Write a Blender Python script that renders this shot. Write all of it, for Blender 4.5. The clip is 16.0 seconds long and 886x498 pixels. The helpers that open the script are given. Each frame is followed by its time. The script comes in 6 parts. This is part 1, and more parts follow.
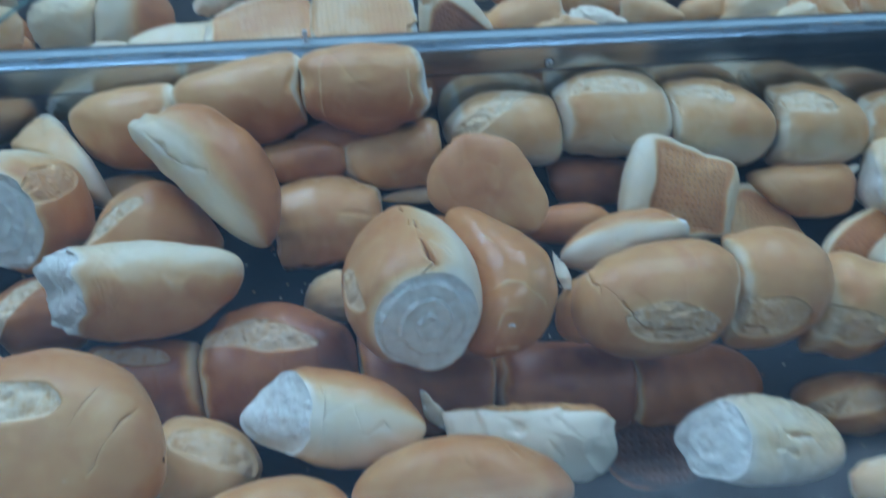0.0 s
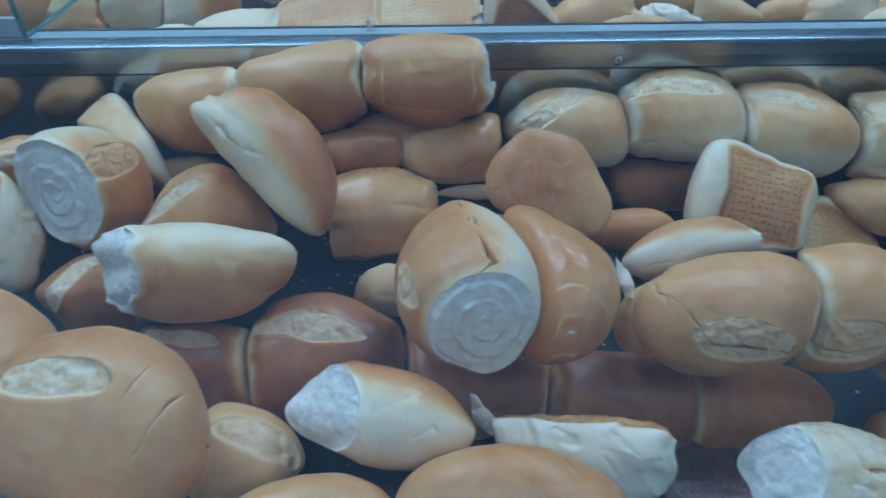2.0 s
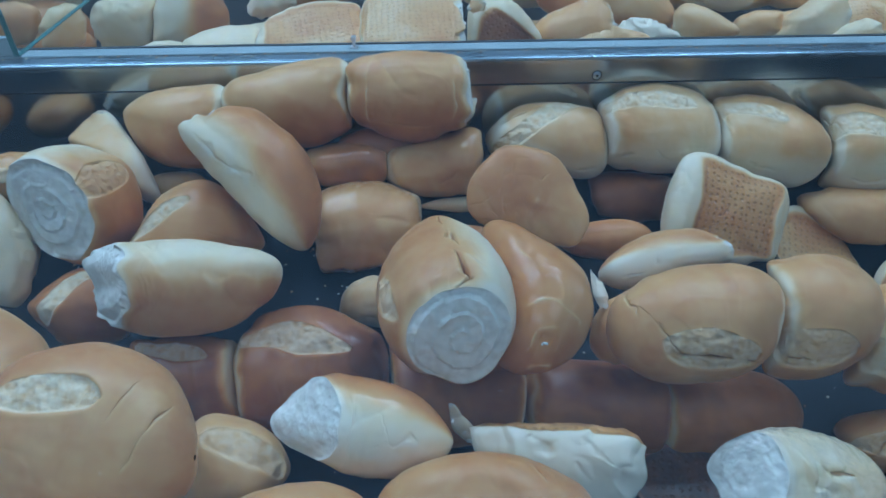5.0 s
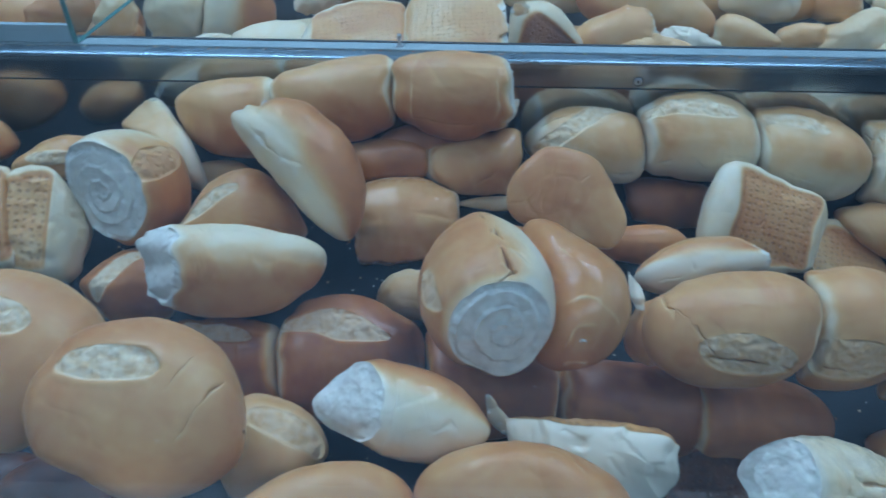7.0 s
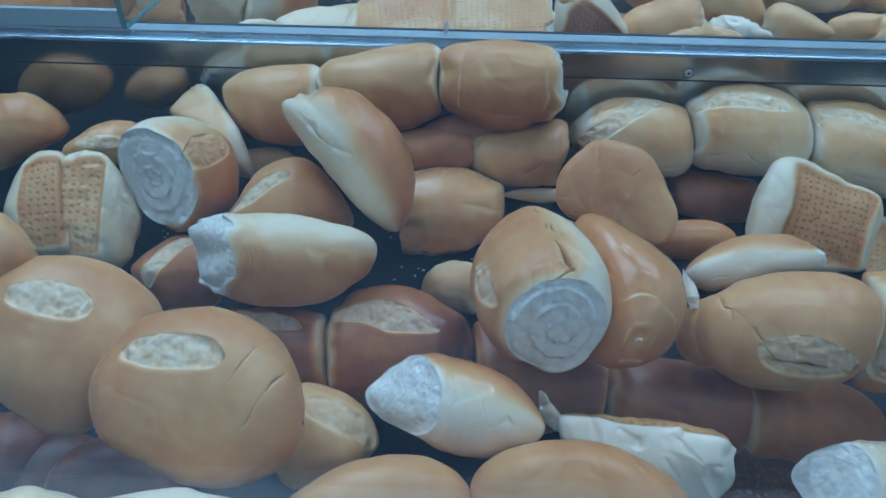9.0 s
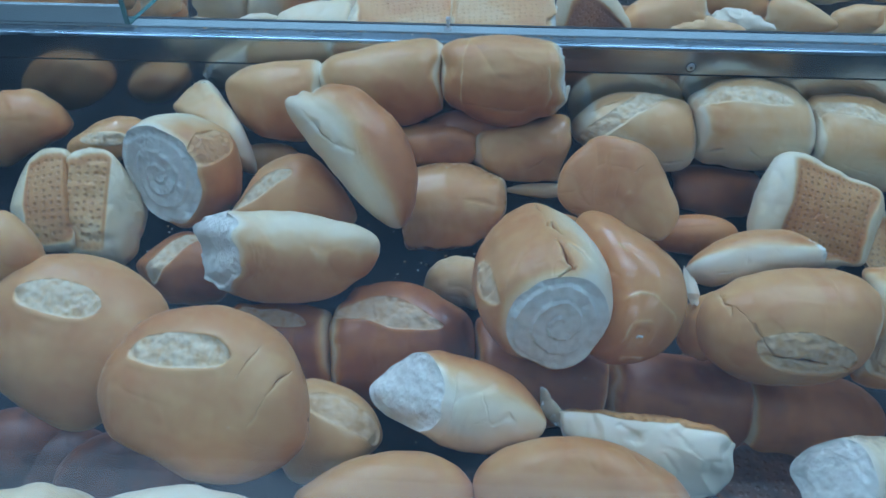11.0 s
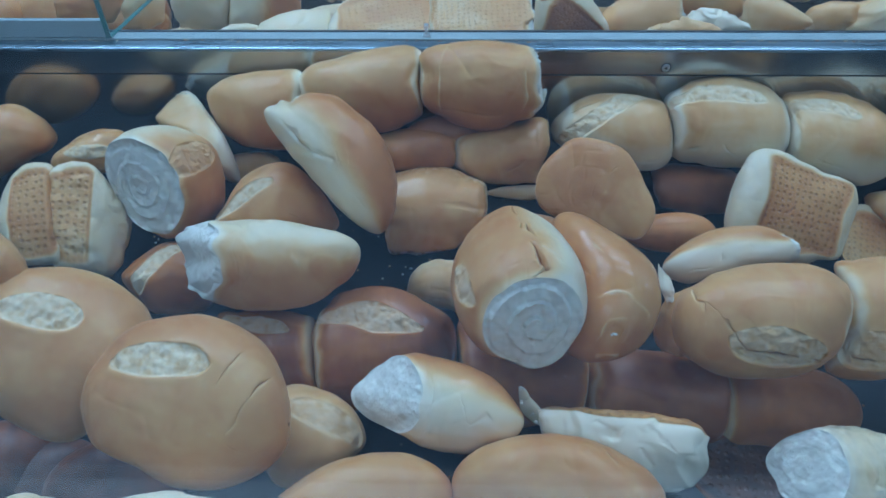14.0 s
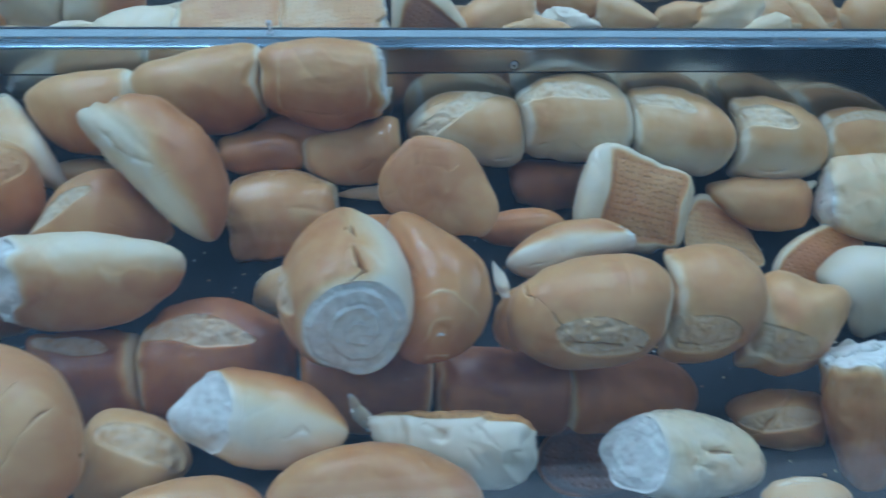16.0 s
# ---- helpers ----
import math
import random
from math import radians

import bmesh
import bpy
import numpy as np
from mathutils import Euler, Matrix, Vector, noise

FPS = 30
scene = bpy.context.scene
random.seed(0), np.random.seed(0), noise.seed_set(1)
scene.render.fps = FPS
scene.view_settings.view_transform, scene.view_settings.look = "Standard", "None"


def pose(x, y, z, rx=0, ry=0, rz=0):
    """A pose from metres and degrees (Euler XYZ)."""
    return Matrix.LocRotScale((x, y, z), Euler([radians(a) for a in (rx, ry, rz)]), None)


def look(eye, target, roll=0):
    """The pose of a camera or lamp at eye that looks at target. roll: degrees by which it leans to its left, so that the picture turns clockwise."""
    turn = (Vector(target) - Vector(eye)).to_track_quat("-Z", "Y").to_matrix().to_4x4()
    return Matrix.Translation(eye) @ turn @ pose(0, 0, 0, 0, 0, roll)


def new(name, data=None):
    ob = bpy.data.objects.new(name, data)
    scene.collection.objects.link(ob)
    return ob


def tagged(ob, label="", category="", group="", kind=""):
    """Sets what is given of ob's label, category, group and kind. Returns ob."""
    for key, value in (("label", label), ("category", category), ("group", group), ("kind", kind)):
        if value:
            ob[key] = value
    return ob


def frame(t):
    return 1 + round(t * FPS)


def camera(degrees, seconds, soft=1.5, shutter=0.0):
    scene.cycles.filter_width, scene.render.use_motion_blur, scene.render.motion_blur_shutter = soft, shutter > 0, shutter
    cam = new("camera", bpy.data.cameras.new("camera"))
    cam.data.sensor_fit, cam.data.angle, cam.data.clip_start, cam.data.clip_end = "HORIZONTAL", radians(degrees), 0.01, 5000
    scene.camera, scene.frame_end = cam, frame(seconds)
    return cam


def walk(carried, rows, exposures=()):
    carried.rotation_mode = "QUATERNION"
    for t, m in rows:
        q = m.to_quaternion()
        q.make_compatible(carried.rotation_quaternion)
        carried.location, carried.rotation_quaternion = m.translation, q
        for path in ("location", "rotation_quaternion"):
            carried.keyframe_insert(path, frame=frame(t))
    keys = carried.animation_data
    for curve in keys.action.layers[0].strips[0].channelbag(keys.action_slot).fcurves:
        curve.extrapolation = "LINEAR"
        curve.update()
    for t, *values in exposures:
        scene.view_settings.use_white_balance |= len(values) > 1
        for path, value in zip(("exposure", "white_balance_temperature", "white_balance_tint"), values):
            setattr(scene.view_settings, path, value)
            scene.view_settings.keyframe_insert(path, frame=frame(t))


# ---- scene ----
cam = camera(69.1, 16.0, shutter=0.5)
METRES, EYE, TILT, LEAN, TURN = 0.30, 1.28, -38.0, 0.0, -7.2
ROWS = [
    (0.0, 0.0, 0.0, 0.0, 0.0, 0.0, -0.0),
    (0.2, 0.0126, 0.0234, -0.0144, 2.0, 3.1, -0.61),
    (0.5, -0.0129, 0.0144, -0.012, 3.32, 1.45, -1.79),
    (1.0, -0.0427, 0.0269, -0.0205, 5.05, -0.57, -3.49),
    (1.5, -0.0542, 0.0448, -0.007, 5.34, -0.57, -4.01),
    (2.0, -0.0228, 0.0429, -0.001, 4.04, -0.34, -3.18),
    (2.5, 0.0423, 0.0391, 0.0051, 1.56, 0.09, -1.66),
    (3.0, 0.0564, 0.0296, 0.0039, 1.39, 0.13, -1.1),
    (3.5, 0.0229, 0.0247, 0.0078, 2.4, -0.99, -1.78),
    (4.0, -0.0238, 0.021, 0.0167, 4.08, -0.64, -2.67),
    (6.5, 0.0581, -0.0219, 0.0089, 2.42, 0.36, -2.95),
    (7.0, -0.0328, -0.0303, 0.0013, 5.31, 0.16, -5.31),
    (7.5, -0.0787, -0.0104, 0.006, 5.71, -0.26, -6.6),
    (8.0, -0.083, -0.0042, 0.0203, 6.27, -0.67, -6.12),
    (8.5, -0.0842, -0.0101, 0.0195, 6.47, -1.08, -5.87),
    (9.0, -0.095, -0.0317, 0.0121, 7.18, -1.41, -6.4),
    (11.5, -0.0953, -0.0422, 0.0289, 7.42, -2.48, -6.29),
    (12.0, -0.0958, -0.053, 0.0167, 7.2, -2.18, -6.8),
    (12.5, -0.0726, -0.0405, 0.0224, 6.52, -1.92, -6.08),
    (13.0, -0.0573, -0.037, 0.0368, 6.16, -1.55, -5.27),
    (13.5, -0.0562, -0.043, 0.0356, 6.23, -1.85, -4.95),
    (14.0, -0.0597, -0.0585, 0.0351, 6.96, -2.14, -4.88),
    (14.5, -0.06, -0.0637, 0.0406, 7.19, -2.43, -4.96),
    (15.0, -0.058, -0.0457, 0.031, 4.83, -2.38, -6.87),
    (15.5, -0.0221, -0.0314, 0.0342, 2.72, -1.66, -5.61),
    (16.0, 0.1002, -0.0127, 0.0478, -0.63, -1.58, -2.63),
]
walk(cam, [(t, pose(0, 0, EYE, TILT, LEAN, TURN) @ pose(METRES * x, METRES * y, METRES * z, 90 + pitch, roll, yaw)) for t, x, y, z, yaw, pitch, roll in ROWS], exposures=[(0.0, -1.245, 4520, 3.5), (16.0, -1.245, 4520, 3.5)])

# ---- world and light ----
world = bpy.data.worlds.new("shop_daylight")
scene.world = world
world.use_nodes = True
sky = world.node_tree.nodes.new("ShaderNodeTexSky")
sky.sky_type, sky.sun_disc = "NISHITA", False
sky.sun_elevation, sky.sun_rotation = radians(42), radians(250)
world.node_tree.links.new(sky.outputs[0], world.node_tree.nodes["Background"].inputs[0])
world.node_tree.nodes["Background"].inputs[1].default_value = 0.10


def area_lamp(name, eye, target, size_x, size_y, watts, colour):
    data = bpy.data.lights.new(name, "AREA")
    data.shape, data.size, data.size_y, data.energy, data.color = "RECTANGLE", size_x, size_y, watts, colour
    ob = new(name, data)
    ob.matrix_world = look(eye, target)
    return ob


CEILING_WATTS, SIDE_FILL_WATTS = 20.0, 178.0
# unseen lamps, added; rows and sides weighted to balance the heap's brightness
for lamp_y, share in ((-0.7, 0.20), (0.75, 0.78), (1.6, 1.70)):
    for lamp_x, side_share in ((-0.95, 1.10), (0.95, 0.88)):
        area_lamp("unseen_ceiling_lamp", (lamp_x, lamp_y, 2.93), (lamp_x, lamp_y, 0), 1.2, 0.3, CEILING_WATTS * share * side_share, (0.88, 0.96, 1.0))
# unseen lamp added on the left to brighten left-facing bread
area_lamp("side_fill_lamp", (-3.02, 1.6, 1.85), (0, 0.5, 1.0), 3.0, 1.7, SIDE_FILL_WATTS, (0.84, 0.93, 1.0))


# ---- materials ----
def material(name):
    mat = bpy.data.materials.new(name)
    mat.use_nodes = True
    return mat, mat.node_tree, mat.node_tree.nodes["Principled BSDF"]


def node(tree, kind, **values):
    made = tree.nodes.new(kind)
    for key, value in values.items():
        made.inputs[key.replace("_", " ")].default_value = value
    return made


def ramp(tree, stops):
    made = tree.nodes.new("ShaderNodeValToRGB")
    while len(made.color_ramp.elements) < len(stops):
        made.color_ramp.elements.new(0.5)
    for element, (place, colour) in zip(made.color_ramp.elements, stops):
        element.position, element.color = place, (*colour, 1)
    return made


def math_node(tree, operation, a, b, clamp=False):
    made = tree.nodes.new("ShaderNodeMath")
    made.operation, made.use_clamp = operation, clamp
    for socket, value in zip(made.inputs, (a, b)):
        if isinstance(value, (int, float)):
            socket.default_value = value
        else:
            tree.links.new(value, socket)
    return made.outputs[0]


def mix_colour(tree, factor, a, b, blend="MIX"):
    made = tree.nodes.new("ShaderNodeMix")
    made.data_type, made.blend_type = "RGBA", blend
    for socket, value in ((made.inputs[0], factor), (made.inputs[6], a), (made.inputs[7], b)):
        if isinstance(value, (int, float)):
            socket.default_value = value
        elif isinstance(value, tuple):
            socket.default_value = (*value, 1)
        else:
            tree.links.new(value, socket)
    return made.outputs[2]


def attribute(tree, name):
    made = tree.nodes.new("ShaderNodeAttribute")
    made.attribute_name = name
    return made.outputs["Fac"]


def bread_material():
    """Crust from pale to dark brown by how far it is baked, floury scores, white crumb and the dotted base of the baking tray."""
    mat, tree, shader = material("bread")
    link = tree.links.new
    place = tree.nodes.new("ShaderNodeTexCoord").outputs["Object"]
    chance = tree.nodes.new("ShaderNodeObjectInfo").outputs["Random"]
    bake, score, grill, crumb, floured = (attribute(tree, n) for n in ("bake", "score", "grill", "crumb", "flour"))
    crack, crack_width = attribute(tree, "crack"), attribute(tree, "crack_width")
    broad = node(tree, "ShaderNodeTexNoise", Scale=22.0, Detail=4.0, Roughness=0.6)
    fine = node(tree, "ShaderNodeTexNoise", Scale=260.0, Detail=4.0, Roughness=0.65)
    freckle = node(tree, "ShaderNodeTexNoise", Scale=700.0, Detail=2.0, Roughness=0.5)
    for made in (broad, fine, freckle):
        link(place, made.inputs["Vector"])
    level = math_node(tree, "ADD", bake, math_node(tree, "MULTIPLY", math_node(tree, "SUBTRACT", broad.outputs[0], 0.5), 0.34))
    mottle = node(tree, "ShaderNodeTexNoise", Scale=75.0, Detail=5.0, Roughness=0.6)
    link(place, mottle.inputs["Vector"])
    level = math_node(tree, "ADD", level, math_node(tree, "MULTIPLY", math_node(tree, "SUBTRACT", mottle.outputs[0], 0.5), 0.20))
    level = math_node(tree, "ADD", level, math_node(tree, "MULTIPLY", math_node(tree, "SUBTRACT", fine.outputs[0], 0.5), 0.16))
    level = math_node(tree, "ADD", level, math_node(tree, "MULTIPLY", math_node(tree, "SUBTRACT", chance, 0.5), 0.08), True)
    # the darkest stop also colours low rolls that are toned down for shade
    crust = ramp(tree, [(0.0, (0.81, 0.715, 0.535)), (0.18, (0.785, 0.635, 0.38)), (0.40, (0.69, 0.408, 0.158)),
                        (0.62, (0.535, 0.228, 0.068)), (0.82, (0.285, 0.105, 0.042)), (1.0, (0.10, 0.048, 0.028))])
    # ragged outlines of the scores and the cracks
    ragged = math_node(tree, "ADD", math_node(tree, "MULTIPLY", math_node(tree, "SUBTRACT", fine.outputs[0], 0.5), 0.45),
                       math_node(tree, "MULTIPLY", math_node(tree, "SUBTRACT", mottle.outputs[0], 0.5), 0.35))
    score = math_node(tree, "MULTIPLY", math_node(tree, "ADD", score, ragged), 7.0, True)
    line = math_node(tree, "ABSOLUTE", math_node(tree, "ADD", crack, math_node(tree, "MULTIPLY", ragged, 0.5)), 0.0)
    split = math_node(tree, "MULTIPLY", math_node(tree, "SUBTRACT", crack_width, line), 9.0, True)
    link(level, crust.inputs[0])
    # floury open scores
    floury = ramp(tree, [(0.34, (0.64, 0.41, 0.20)), (0.44, (0.79, 0.61, 0.37)), (0.58, (0.84, 0.72, 0.51))])
    patches = node(tree, "ShaderNodeTexNoise", Scale=190.0, Detail=5.0, Roughness=0.72)
    link(place, patches.inputs["Vector"])
    link(patches.outputs[0], floury.inputs[0])
    colour = mix_colour(tree, score, crust.outputs[0], mix_colour(tree, math_node(tree, "MULTIPLY", floured, 0.88), crust.outputs[0], floury.outputs[0]))
    # dotted base
    dots = node(tree, "ShaderNodeTexVoronoi", Scale=195.0, Randomness=0.35)
    dots.voronoi_dimensions = "2D"
    flat = node(tree, "ShaderNodeMapping", Scale=(1.0, 1.0, 0.02))
    link(place, flat.inputs["Vector"])
    link(flat.outputs[0], dots.inputs["Vector"])
    dot = ramp(tree, [(0.14, (1, 1, 1)), (0.30, (0, 0, 0))])
    link(dots.outputs["Distance"], dot.inputs[0])
    dotted = math_node(tree, "MULTIPLY", dot.outputs[0], grill)
    colour = mix_colour(tree, math_node(tree, "MULTIPLY", dotted, 0.55), colour, (0.24, 0.11, 0.05))
    # crumb
    pores = node(tree, "ShaderNodeTexVoronoi", Scale=330.0)
    link(place, pores.inputs["Vector"])
    soft = ramp(tree, [(0.30, (0.66, 0.62, 0.52)), (0.56, (0.86, 0.835, 0.745))])
    link(patches.outputs[0], soft.inputs[0])
    colour = mix_colour(tree, crumb, colour, soft.outputs[0])
    # small pale blisters and dark specks
    speck = ramp(tree, [(0.755, (0, 0, 0)), (0.80, (1, 1, 1))])
    link(freckle.outputs[0], speck.inputs[0])
    colour = mix_colour(tree, math_node(tree, "MULTIPLY", speck.outputs[0], 0.5), colour, (0.16, 0.07, 0.03))
    # shade inside the cracks, multiplied into the crust colour
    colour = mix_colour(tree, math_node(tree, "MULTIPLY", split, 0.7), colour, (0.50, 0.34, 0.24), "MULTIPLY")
    flour = ramp(tree, [(0.735, (0, 0, 0)), (0.77, (1, 1, 1))])
    white = node(tree, "ShaderNodeTexNoise", Scale=420.0, Detail=2.0, Roughness=0.5)
    shift = node(tree, "ShaderNodeMapping", Location=(3.1, 1.7, 0.4))
    link(place, shift.inputs["Vector"])
    link(shift.outputs[0], white.inputs["Vector"])
    link(white.outputs[0], flour.inputs[0])
    colour = mix_colour(tree, math_node(tree, "MULTIPLY", flour.outputs[0], 0.5), colour, (0.82, 0.74, 0.60))
    dry = math_node(tree, "MAXIMUM", score, crumb)
    rough = math_node(tree, "ADD", math_node(tree, "MULTIPLY", fine.outputs[0], 0.22), 0.28)
    rough = math_node(tree, "SUBTRACT", rough, math_node(tree, "MULTIPLY", attribute(tree, "shine"), 0.19))
    rough = math_node(tree, "ADD", rough, math_node(tree, "MULTIPLY", dry, 0.45), True)
    link(rough, shader.inputs["Roughness"])
    link(math_node(tree, "SUBTRACT", 0.42, math_node(tree, "MULTIPLY", dry, 0.36)), shader.inputs["Specular IOR Level"])
    shader.inputs["Sheen Weight"].default_value = 0.03
    shader.inputs["Sheen Roughness"].default_value = 0.4
    shader.inputs["Subsurface Weight"].default_value = 0.06
    shader.inputs["Subsurface Radius"].default_value = (0.004, 0.002, 0.001)
    shader.inputs["Subsurface Scale"].default_value = 1.0
    # relief: skin wrinkles, pores of the crumb, pits of the base
    height = math_node(tree, "MULTIPLY", fine.outputs[0], 0.11)
    height = math_node(tree, "ADD", height, math_node(tree, "MULTIPLY", broad.outputs[0], 0.35))
    height = math_node(tree, "ADD", height, math_node(tree, "MULTIPLY", math_node(tree, "MULTIPLY", patches.outputs[0], math_node(tree, "SUBTRACT", dry, math_node(tree, "MULTIPLY", crumb, 0.80))), 0.9))
    height = math_node(tree, "ADD", height, math_node(tree, "MULTIPLY", math_node(tree, "MULTIPLY", pores.outputs["Distance"], crumb), 0.36))
    height = math_node(tree, "ADD", height, math_node(tree, "MULTIPLY", math_node(tree, "MULTIPLY", fine.outputs[0], crumb), 0.5))
    height = math_node(tree, "SUBTRACT", height, math_node(tree, "MULTIPLY", dotted, 0.6))
    height = math_node(tree, "SUBTRACT", height, math_node(tree, "MULTIPLY", split, 0.6))
    height = math_node(tree, "SUBTRACT", height, math_node(tree, "MULTIPLY", score, 0.7))
    height = math_node(tree, "ADD", height, math_node(tree, "MULTIPLY", mottle.outputs[0], 0.16))
    # fine crazing of the crust, here and there
    bent = node(tree, "ShaderNodeMix")
    bent.data_type = "RGBA"
    bent.inputs[0].default_value = 0.012
    link(place, bent.inputs[6])
    link(mottle.outputs["Color"], bent.inputs[7])
    craze = node(tree, "ShaderNodeTexVoronoi", Scale=55.0)
    craze.feature = "DISTANCE_TO_EDGE"
    link(bent.outputs[2], craze.inputs["Vector"])
    hair = ramp(tree, [(0.0, (1, 1, 1)), (0.035, (0, 0, 0))])
    link(craze.outputs["Distance"], hair.inputs[0])
    some = ramp(tree, [(0.54, (0, 0, 0)), (0.66, (1, 1, 1))])
    link(broad.outputs[0], some.inputs[0])
    hairs = math_node(tree, "MULTIPLY", hair.outputs[0], some.outputs[0])
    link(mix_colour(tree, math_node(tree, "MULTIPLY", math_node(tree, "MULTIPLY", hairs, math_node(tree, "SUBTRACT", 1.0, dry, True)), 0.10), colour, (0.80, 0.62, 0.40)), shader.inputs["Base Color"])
    height = math_node(tree, "SUBTRACT", height, math_node(tree, "MULTIPLY", hairs, 0.14))
    bump = node(tree, "ShaderNodeBump", Strength=0.68, Distance=0.0016)
    link(height, bump.inputs["Height"])
    link(bump.outputs[0], shader.inputs["Normal"])
    return mat


def metal_material(name, colour, rough, scale=(2.0, 60.0, 60.0), metallic=1.0, smear=0.2):
    """Sheet metal with a brushed grain, smears and fine scratches."""
    mat, tree, shader = material(name)
    place = tree.nodes.new("ShaderNodeTexCoord").outputs["Object"]
    grain = node(tree, "ShaderNodeMapping", Scale=scale)
    tree.links.new(place, grain.inputs["Vector"])
    lines = node(tree, "ShaderNodeTexNoise", Scale=18.0, Detail=5.0)
    tree.links.new(grain.outputs[0], lines.inputs["Vector"])
    stain = node(tree, "ShaderNodeTexNoise", Scale=14.0, Detail=5.0, Roughness=0.6)
    tree.links.new(place, stain.inputs["Vector"])
    mixed = math_node(tree, "ADD", math_node(tree, "MULTIPLY", lines.outputs[0], 0.08), math_node(tree, "MULTIPLY", stain.outputs[0], smear))
    tree.links.new(math_node(tree, "ADD", mixed, rough - 0.5 * (0.08 + smear), True), shader.inputs["Roughness"])
    dull = tuple(0.72 * c for c in colour)
    shade = ramp(tree, [(0.3, dull), (0.65, colour)])
    tree.links.new(stain.outputs[0], shade.inputs[0])
    tree.links.new(shade.outputs[0], shader.inputs["Base Color"])
    shader.inputs["Metallic"].default_value = metallic
    bump = node(tree, "ShaderNodeBump", Strength=0.04, Distance=0.0006)
    tree.links.new(math_node(tree, "ADD", lines.outputs[0], math_node(tree, "MULTIPLY", stain.outputs[0], 2.0)), bump.inputs["Height"])
    tree.links.new(bump.outputs[0], shader.inputs["Normal"])
    return mat


def plain_material(name, colour, rough, scale=8.0, contrast=0.25, bump_depth=0.0008, metallic=0.0):
    """Paint, plastic or plaster with stains at two scales."""
    mat, tree, shader = material(name)
    place = tree.nodes.new("ShaderNodeTexCoord").outputs["Object"]
    stain = node(tree, "ShaderNodeTexNoise", Scale=scale, Detail=6.0, Roughness=0.62)
    grit = node(tree, "ShaderNodeTexNoise", Scale=scale * 30, Detail=3.0)
    for made in (stain, grit):
        tree.links.new(place, made.inputs["Vector"])
    shade = ramp(tree, [(0.3, tuple(c * (1 - contrast) for c in colour)), (0.7, colour)])
    tree.links.new(math_node(tree, "ADD", math_node(tree, "MULTIPLY", stain.outputs[0], 0.8), math_node(tree, "MULTIPLY", grit.outputs[0], 0.2)), shade.inputs[0])
    tree.links.new(shade.outputs[0], shader.inputs["Base Color"])
    tree.links.new(math_node(tree, "ADD", math_node(tree, "MULTIPLY", stain.outputs[0], 0.2), rough - 0.1, True), shader.inputs["Roughness"])
    shader.inputs["Metallic"].default_value = metallic
    bump = node(tree, "ShaderNodeBump", Strength=0.3, Distance=bump_depth)
    tree.links.new(grit.outputs[0], bump.inputs["Height"])
    tree.links.new(bump.outputs[0], shader.inputs["Normal"])
    return mat


def pane_material(name, tint, gloss, rough=0.0):
    """Clear sheet: light passes straight through, and a small share is mirrored."""
    mat, tree, shader = material(name)
    tree.nodes.remove(shader)
    clear = tree.nodes.new("ShaderNodeBsdfTransparent")
    clear.inputs[0].default_value = (*tint, 1)
    shiny = node(tree, "ShaderNodeBsdfGlossy", Roughness=rough)
    both = tree.nodes.new("ShaderNodeMixShader")
    both.inputs[0].default_value = gloss
    tree.links.new(clear.outputs[0], both.inputs[1])
    tree.links.new(shiny.outputs[0], both.inputs[2])
    tree.links.new(both.outputs[0], tree.nodes["Material Output"].inputs[0])
    return mat


def glow_material(name, colour, strength):
    mat, tree, shader = material(name)
    shader.inputs["Base Color"].default_value = (*colour, 1)
    shader.inputs["Emission Color"].default_value = (*colour, 1)
    shader.inputs["Emission Strength"].default_value = strength
    return mat


BREAD = bread_material()
STEEL = metal_material("smoky_stainless_steel", (0.47, 0.50, 0.525), 0.16, (2.0, 16.0, 16.0), smear=0.16)
STEEL_BACK = metal_material("polished_stainless_steel", (0.54, 0.55, 0.545), 0.11, smear=0.09)
ALUMINIUM = metal_material("anodised_aluminium", (0.36, 0.44, 0.51), 0.28, smear=0.14)
RIVET = metal_material("bright_rivet_steel", (0.85, 0.87, 0.90), 0.35)
TRAY_BLACK = plain_material("black_tray_plastic", (0.014, 0.016, 0.019), 0.55, 12.0, 0.4)
TRAY_BLACK.node_tree.nodes["Principled BSDF"].inputs["Specular IOR Level"].default_value = 0.22
# near-black for the groove, and for pieces that stand in for shade
GROOVE_AND_SHADE = plain_material("dark_groove_and_shade", (0.03, 0.035, 0.04), 0.5, 30.0)
EDGE_PALE = plain_material("pale_glass_edge", (0.44, 0.52, 0.54), 0.18, 40.0, 0.2)
EDGE_GREEN = plain_material("green_glass_edge", (0.10, 0.25, 0.24), 0.12, 40.0, 0.3)
FRONT_GLASS = pane_material("front_glass", (0.970, 0.985, 0.980), 0.095)
BACK_GLASS = pane_material("divider_glass", (0.93, 0.97, 0.97), 0.06)
WALL_PAINT = plain_material("wall_paint", (0.72, 0.73, 0.72), 0.6, 2.0, 0.12)
# blue tone chosen so the floor's reflection hazes the front glass
FLOOR_FOR_HAZE = plain_material("floor_for_haze", (0.28, 0.36, 0.45), 0.35, 3.0, 0.2)
LEDGE_WHITE = plain_material("white_laminate", (0.80, 0.82, 0.84), 0.35, 6.0, 0.1)
DIFFUSER = glow_material("lamp_diffuser", (0.88, 0.96, 1.0), 6.0)
SIDE_GLOW = glow_material("side_glow_pane", (0.74, 0.88, 1.0), 2.0)


